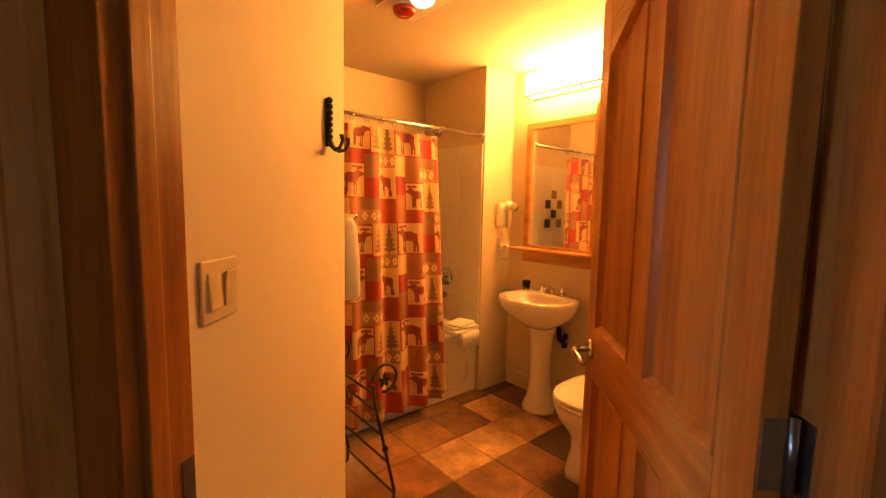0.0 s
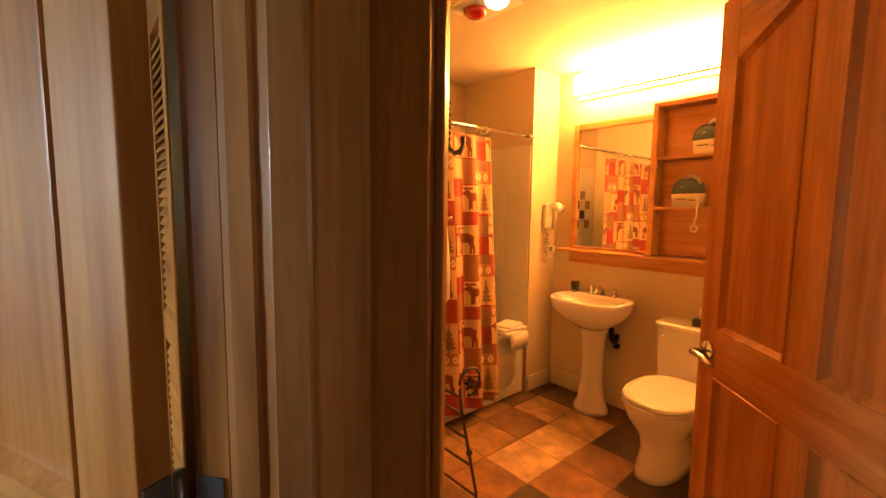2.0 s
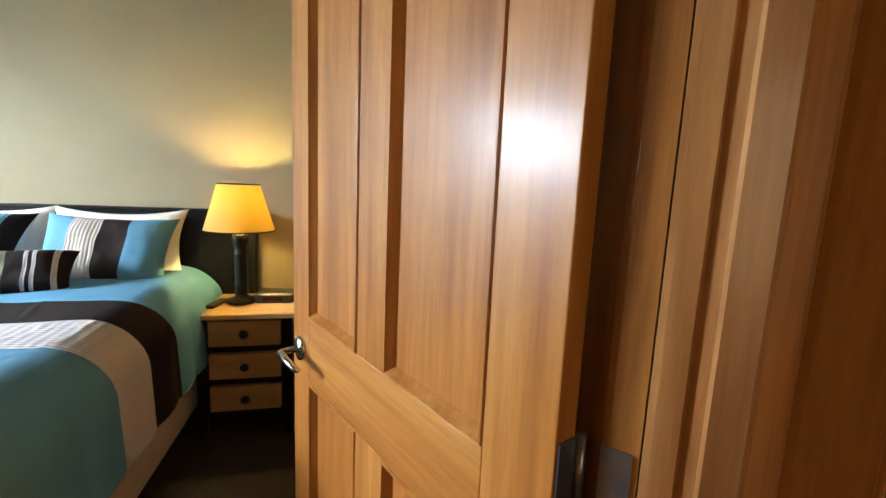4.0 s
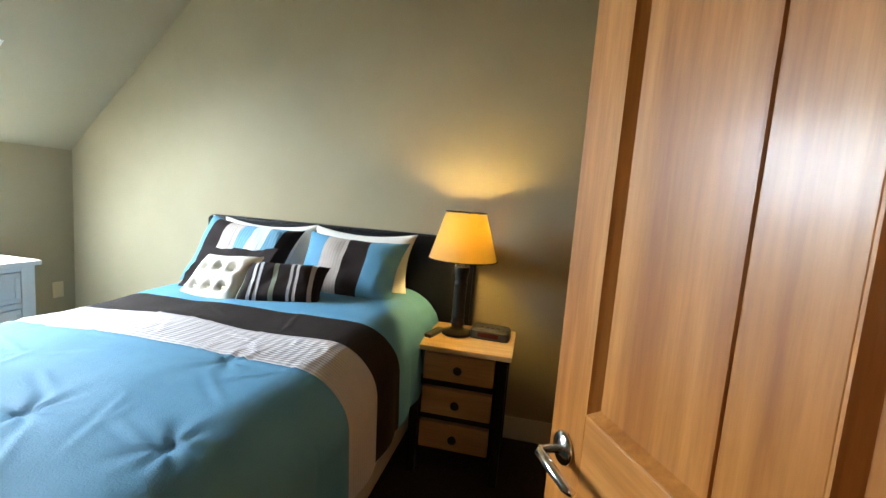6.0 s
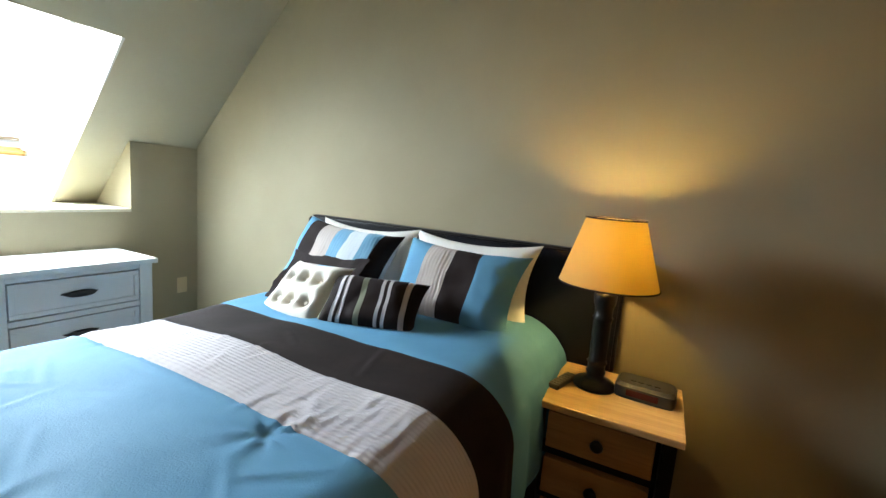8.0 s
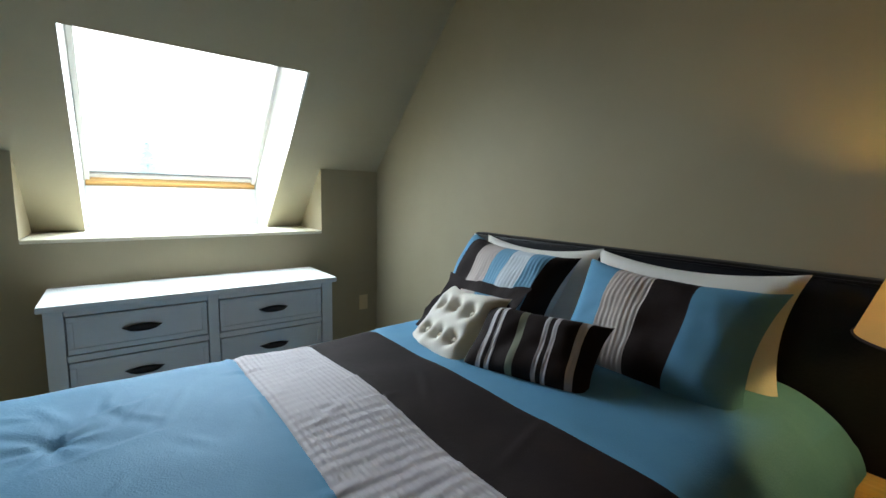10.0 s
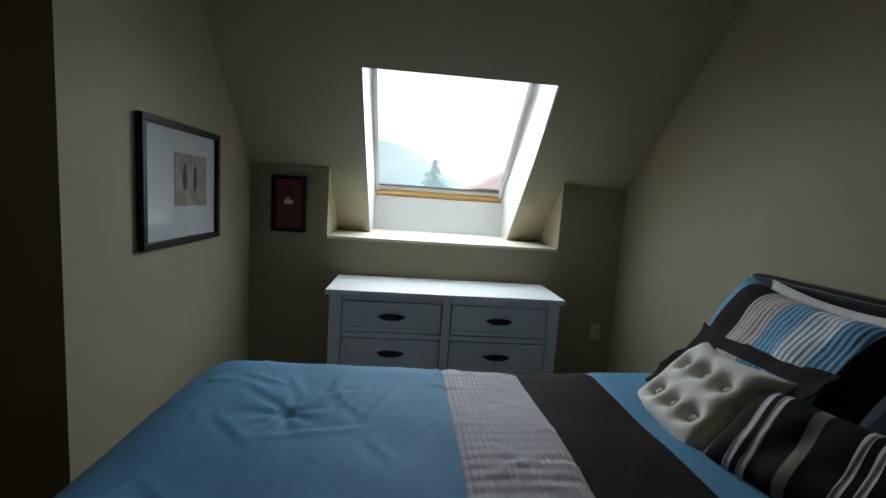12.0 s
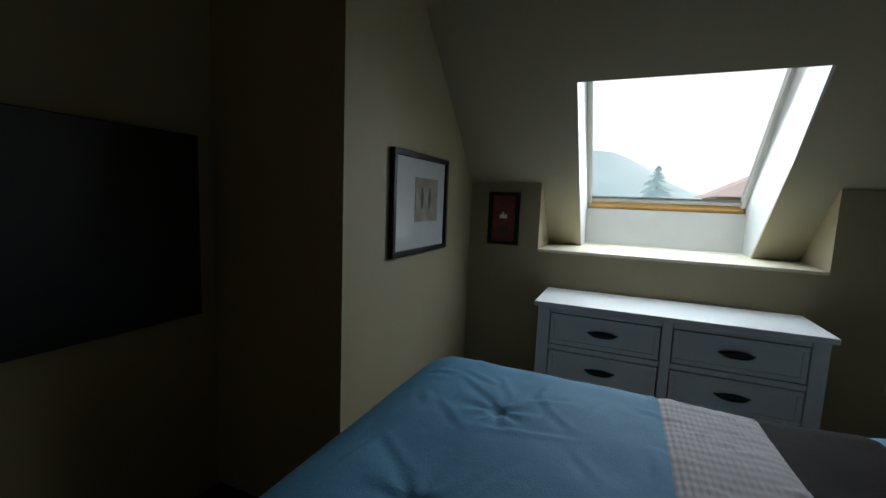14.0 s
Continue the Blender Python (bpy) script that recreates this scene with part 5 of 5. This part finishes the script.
for i in range(6):
    for j in range(3):
        part("button", box((-0.065 + i * 0.022, -0.017 + j * 0.013, 0.0178), (-0.053 + i * 0.022, -0.009 + j * 0.013, 0.0205), 0.001), GREYBTN, rm)

# dresser
ds = thing("dresser", (2.062, 3.866, 0.0), label="white painted dresser with black bar handles under the window", category="dresser")
part("top", box((-0.70, -0.234, 0.852), (0.70, 0.236, 0.882), 0.005), WHITEWOOD, ds)
for x in (-0.645, 0.645):
    part("side", box((x - 0.035, -0.205, 0.0), (x + 0.035, 0.23, 0.851), 0.003), WHITEWOOD, ds)
part("back", box((-0.609, 0.20, 0.06), (0.609, 0.22, 0.851)), WHITEWOOD, ds)
part("stile", box((-0.025, -0.205, 0.06), (0.025, -0.17, 0.851), 0.002), WHITEWOOD, ds)
ROWS = ((0.632, 0.818), (0.412, 0.598), (0.192, 0.378))
for z in (0.820, 0.600, 0.380, 0.150):
    for x0, x1 in ((-0.609, -0.026), (0.026, 0.609)):
        part("rail", box((x0, -0.203, z), (x1, -0.17, z + 0.030), 0.002), WHITEWOOD, ds)
part("carcass", box((-0.609, -0.15, 0.15), (0.609, 0.199, 0.82)), BLACKWOOD, ds, "dark drawer interior")
for cx in (-0.318, 0.318):
    for z0, z1 in ROWS:
        bm = box((cx - 0.286, -0.196, z0 + 0.004), (cx + 0.286, -0.17, z1 - 0.004), 0.002)
        for a, b, c, e in ((cx - 0.286, cx + 0.286, z1 - 0.030, z1 - 0.004), (cx - 0.286, cx + 0.286, z0 + 0.004, z0 + 0.030), (cx - 0.286, cx - 0.262, z0 + 0.031, z1 - 0.031), (cx + 0.262, cx + 0.286, z0 + 0.031, z1 - 0.031)):
            box((a, -0.204, c), (b, -0.1955, e), 0.0015, bm)
        d = part("drawer", bm, WHITEWOOD, ds)
        zc = (z0 + z1) / 2 + 0.004
        hd2 = loft([(rounded(0.084, 0.006, 24, 2.2), 0.0), (rounded(0.080, 0.010, 24, 2.2), 0.006), (rounded(0.066, 0.020, 24, 2.4), 0.022), (rounded(0.055, 0.016, 24, 2.4), 0.034)])
        hb2 = part("handle", hd2, IRON, d, "black cup handle", True)
        hb2.matrix_basis = pose(cx, -0.196, zc, 90, 0, 0)

# pictures
GLOSSY = plain("print_paper", (0.46, 0.47, 0.47), (0.50, 0.51, 0.51), 0.9, 6, bumps=0.0)
_gp2 = GLOSSY.node_tree.nodes["Principled BSDF"]
_gp2.inputs["Coat Weight"].default_value, _gp2.inputs["Coat Roughness"].default_value = 1.0, 0.02
SEPIA = plain("sepia_print", (0.20, 0.17, 0.13), (0.34, 0.30, 0.24), 0.8, 14, bumps=0.0, coat=1.0)
SKETCH = plain("dark_ink", (0.03, 0.028, 0.025), (0.06, 0.05, 0.045), 0.8, 30, bumps=0.0)
fp = thing("framed_print", (0.776, 3.272, 1.415), label="black framed print with a wide white mat", category="picture")
for lo, hi in (((0, -0.332, 0.236), (0.028, 0.332, 0.264)), ((0, -0.332, -0.264), (0.028, 0.332, -0.236)), ((0, -0.332, -0.236), (0.028, -0.304, 0.236)), ((0, 0.304, -0.236), (0.028, 0.332, 0.236))):
    part("frame", box(lo, hi, 0.003), BLACKWOOD, fp)
part("mat", box((0.004, -0.304, -0.236), (0.010, 0.304, 0.236)), GLOSSY, fp, "white mat under glass")
part("print", box((0.0105, -0.080, -0.095), (0.0125, 0.205, 0.14)), SEPIA, fp, "small sepia print")
for y0 in (-0.01, 0.085):
    part("figure_mark", loft([([(x * 0.05, y) for x, y in rounded(0.02, 0.010, 12)], -0.055), ([(x * 0.05, y) for x, y in rounded(0.02, 0.022, 12)], 0.0), ([(x * 0.05, y) for x, y in rounded(0.02, 0.008, 12)], 0.06)]), SKETCH, fp, "dark sketch mark").matrix_basis = pose(0.0132, y0 + 0.01, 0.03)
rp = thing("framed_print", (1.026, 4.11, 1.331), label="narrow dark red print in a black frame", category="picture")
for lo, hi in (((-0.11, -0.024, 0.158), (0.11, 0, 0.182)), ((-0.11, -0.024, -0.182), (0.11, 0, -0.158)), ((-0.11, -0.024, -0.158), (-0.08, 0, 0.158)), ((0.08, -0.024, -0.158), (0.11, 0, 0.158))):
    part("frame", box(lo, hi, 0.002), BLACKWOOD, rp)
part("print", box((-0.08, -0.012, -0.158), (0.08, -0.006, 0.158)), plain("red_print", (0.10, 0.007, 0.006), (0.16, 0.014, 0.010), 0.5, 14, bumps=0, coat=0.5), rp, "dark red print")
part("figure_mark", box((-0.028, -0.0135, 0.0), (0.024, -0.0122, 0.028), 0.0004), WHITECLOTH, rp, "small pale mark")
part("figure_mark", box((-0.010, -0.0135, 0.029), (0.002, -0.0122, 0.045), 0.0004), WHITECLOTH, rp, "small pale mark")
for k, x in enumerate((-0.03, 0.0, 0.028)):
    part("print_mark", box((x - 0.009, -0.0135, -0.11), (x + 0.009, -0.0122, -0.06 + 0.012 * k)), SKETCH, rp, "dark shape on the print")

# television in the alcove
tv = thing("television", (0.05, 1.99, 1.285), label="black flat television on the alcove wall", category="television")
part("bracket", box((0.0, -0.15, -0.12), (0.035, 0.15, 0.12)), BLACKPLASTIC, tv)
part("case", box((0.036, -0.47, -0.385), (0.075, 0.47, 0.385), 0.006), BLACKPLASTIC, tv)
part("screen", box((0.0752, -0.455, -0.365), (0.077, 0.455, 0.37)), plain("dark_screen", (0.006, 0.006, 0.007), (0.009, 0.009, 0.010), 0.42, 4, bumps=0), tv, "switched-off dark screen")

# outlets low on the bedroom walls
for ob_loc, dims in (((3.19, 4.11, 0.56), None),):
    o = thing("wall_outlet", ob_loc, label="ivory wall outlet beside the dresser", category="outlet")
    part("plate", box((-0.036, -0.006, -0.058), (0.036, 0.0, 0.058), 0.002), PLATE, o)
    for z in (-0.022, 0.022):
        part("socket", box((-0.016, -0.0085, z - 0.013), (0.016, -0.0062, z + 0.013), 0.001), PLATE, o)

# ---------- outside ----------
solid("ground", box((-400, -100, -6.2), (400, 900, -6.0)), plain("far_meadow", (0.10, 0.14, 0.07), (0.14, 0.18, 0.09), 0.9, 0.05, bumps=0), "green valley ground far below the window", "ground")
# the hill's distance haze is put into its material as pale blue emission
HILL = glow("hill_haze_glow", (0.60, 0.83, 0.91), 5.4)
bm = bmesh.new()
g = []
for i in range(61):
    x = -300 + 10 * i
    hgt = 15 + 35 * math.exp(-((x + 20) / 40) ** 2) + 16 * math.exp(-((x - 110) / 50) ** 2) + 5 * noise.noise((x * 0.03, 0, 0)) + 2 * noise.noise((x * 0.11, 3, 0))
    g.append([bm.verts.new((x, 330 - 60 * (1 - k / 8) + 8 * noise.noise((x * 0.02, k, 5)), -6 + hgt * (k / 8) ** 0.8)) for k in range(9)])
for p, q in zip(g, g[1:]):
    for k in range(8):
        bm.faces.new((p[k], q[k], q[k + 1], p[k + 1]))
solid("backdrop_hill", bm, HILL, "wooded hill across the valley, its haze painted as a pale glow", "hill", smooth=True)
tree = thing("conifer_tree", (5.2, 62.0, -7.6), label="tall conifer outside the window, haze painted as glow on its needles", category="tree")
BARK = plain("conifer_bark", (0.10, 0.09, 0.08), (0.14, 0.12, 0.10), 0.9, 8)
# needles emit pale blue to imitate the haze in front of the tree
NEEDLE = plain("needles_haze_glow", (0.11, 0.18, 0.19), (0.16, 0.24, 0.25), 0.9, 1.5, bumps=0)
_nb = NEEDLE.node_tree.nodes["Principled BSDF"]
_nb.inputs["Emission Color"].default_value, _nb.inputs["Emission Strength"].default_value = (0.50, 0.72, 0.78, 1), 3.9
part("trunk", lathe([(0.28, 0), (0.2, 5), (0.1, 10), (0.02, 14.85)], 10), BARK, tree, smooth=True)
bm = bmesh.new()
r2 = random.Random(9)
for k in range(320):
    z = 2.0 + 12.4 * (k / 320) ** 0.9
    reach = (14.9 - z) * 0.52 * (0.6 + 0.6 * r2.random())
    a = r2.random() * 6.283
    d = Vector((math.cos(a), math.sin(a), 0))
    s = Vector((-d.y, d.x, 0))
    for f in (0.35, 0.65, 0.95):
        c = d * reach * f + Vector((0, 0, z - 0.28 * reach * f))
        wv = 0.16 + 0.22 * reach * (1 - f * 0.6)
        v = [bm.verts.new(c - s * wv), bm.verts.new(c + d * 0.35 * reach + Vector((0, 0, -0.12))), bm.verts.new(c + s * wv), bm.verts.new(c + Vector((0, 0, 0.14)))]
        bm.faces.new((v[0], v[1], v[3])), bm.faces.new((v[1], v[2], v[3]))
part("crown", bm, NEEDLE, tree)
bm = bmesh.new()
v = [bm.verts.new(p) for p in ((-500, 480, -20), (500, 480, -20), (500, 480, 420), (-500, 480, 420))]
bm.faces.new(v)
solid("backdrop_sky", bm, glow("bright_overcast_sky", (0.95, 0.98, 1.0), 11.0), "bright overcast sky beyond the hill", "sky")
hs2 = thing("neighbour_house", (17.5, 62.0, -6.0), 90, label="house with a dull red roof with haze painted as a pale glow seen over the sill", category="house")
part("wall", box((-5, -6.5, 0), (5, 6.5, 9.1)), PAINT, hs2)
bm = prism_x([(-7.5, 9.11), (7.5, 9.11), (0, 12.9)], -5.5, 5.5)
# red roof colour, plus pale pink emission that stands in for distance haze
RED_ROOF = plain("red_roof_haze_glow", (0.30, 0.14, 0.11), (0.36, 0.18, 0.14), 0.8, 0.5)
RED_ROOF.node_tree.nodes["Principled BSDF"].inputs["Emission Color"].default_value = (0.95, 0.80, 0.80, 1)
RED_ROOF.node_tree.nodes["Principled BSDF"].inputs["Emission Strength"].default_value = 5.2
part("roof", bm, RED_ROOF, hs2, "dull red roof with haze painted as a pale glow")

# ---------- bathroom floor tiles ----------
fb = solid("floor_bathroom", prism([(0.78, -0.02), (0.10, -0.62), (0.5, -1.15), (0.5, -2.6), (3.1, -2.6), (3.1, -0.6), (1.52, -0.6), (0.93, 0.0)], -0.1, -0.006), GROUT, "slate-look tiled bathroom floor", "floor")
S = 0.305
tm = to_mesh("tile", box((-S / 2 + 0.0025, -S / 2 + 0.0025, -0.006), (S / 2 - 0.0025, S / 2 - 0.0025, 0.0), 0.0025, seg=1), TILE)
for i in range(-5, 4):
    for j in range(-4, 6):
        x, y = 1.4575 + S * i, -1.81 + S * j
        if not (0.62 < x < 2.48 and -2.68 < y < -0.10):
            continue
        if x + y > 0.95 - 0.05 or x - y < 0.45:
            continue
        if y > -0.62 and x > 1.45:
            continue
        t = new("tile", tm)
        t.parent = fb
        t.location = (x, y, 0.0)
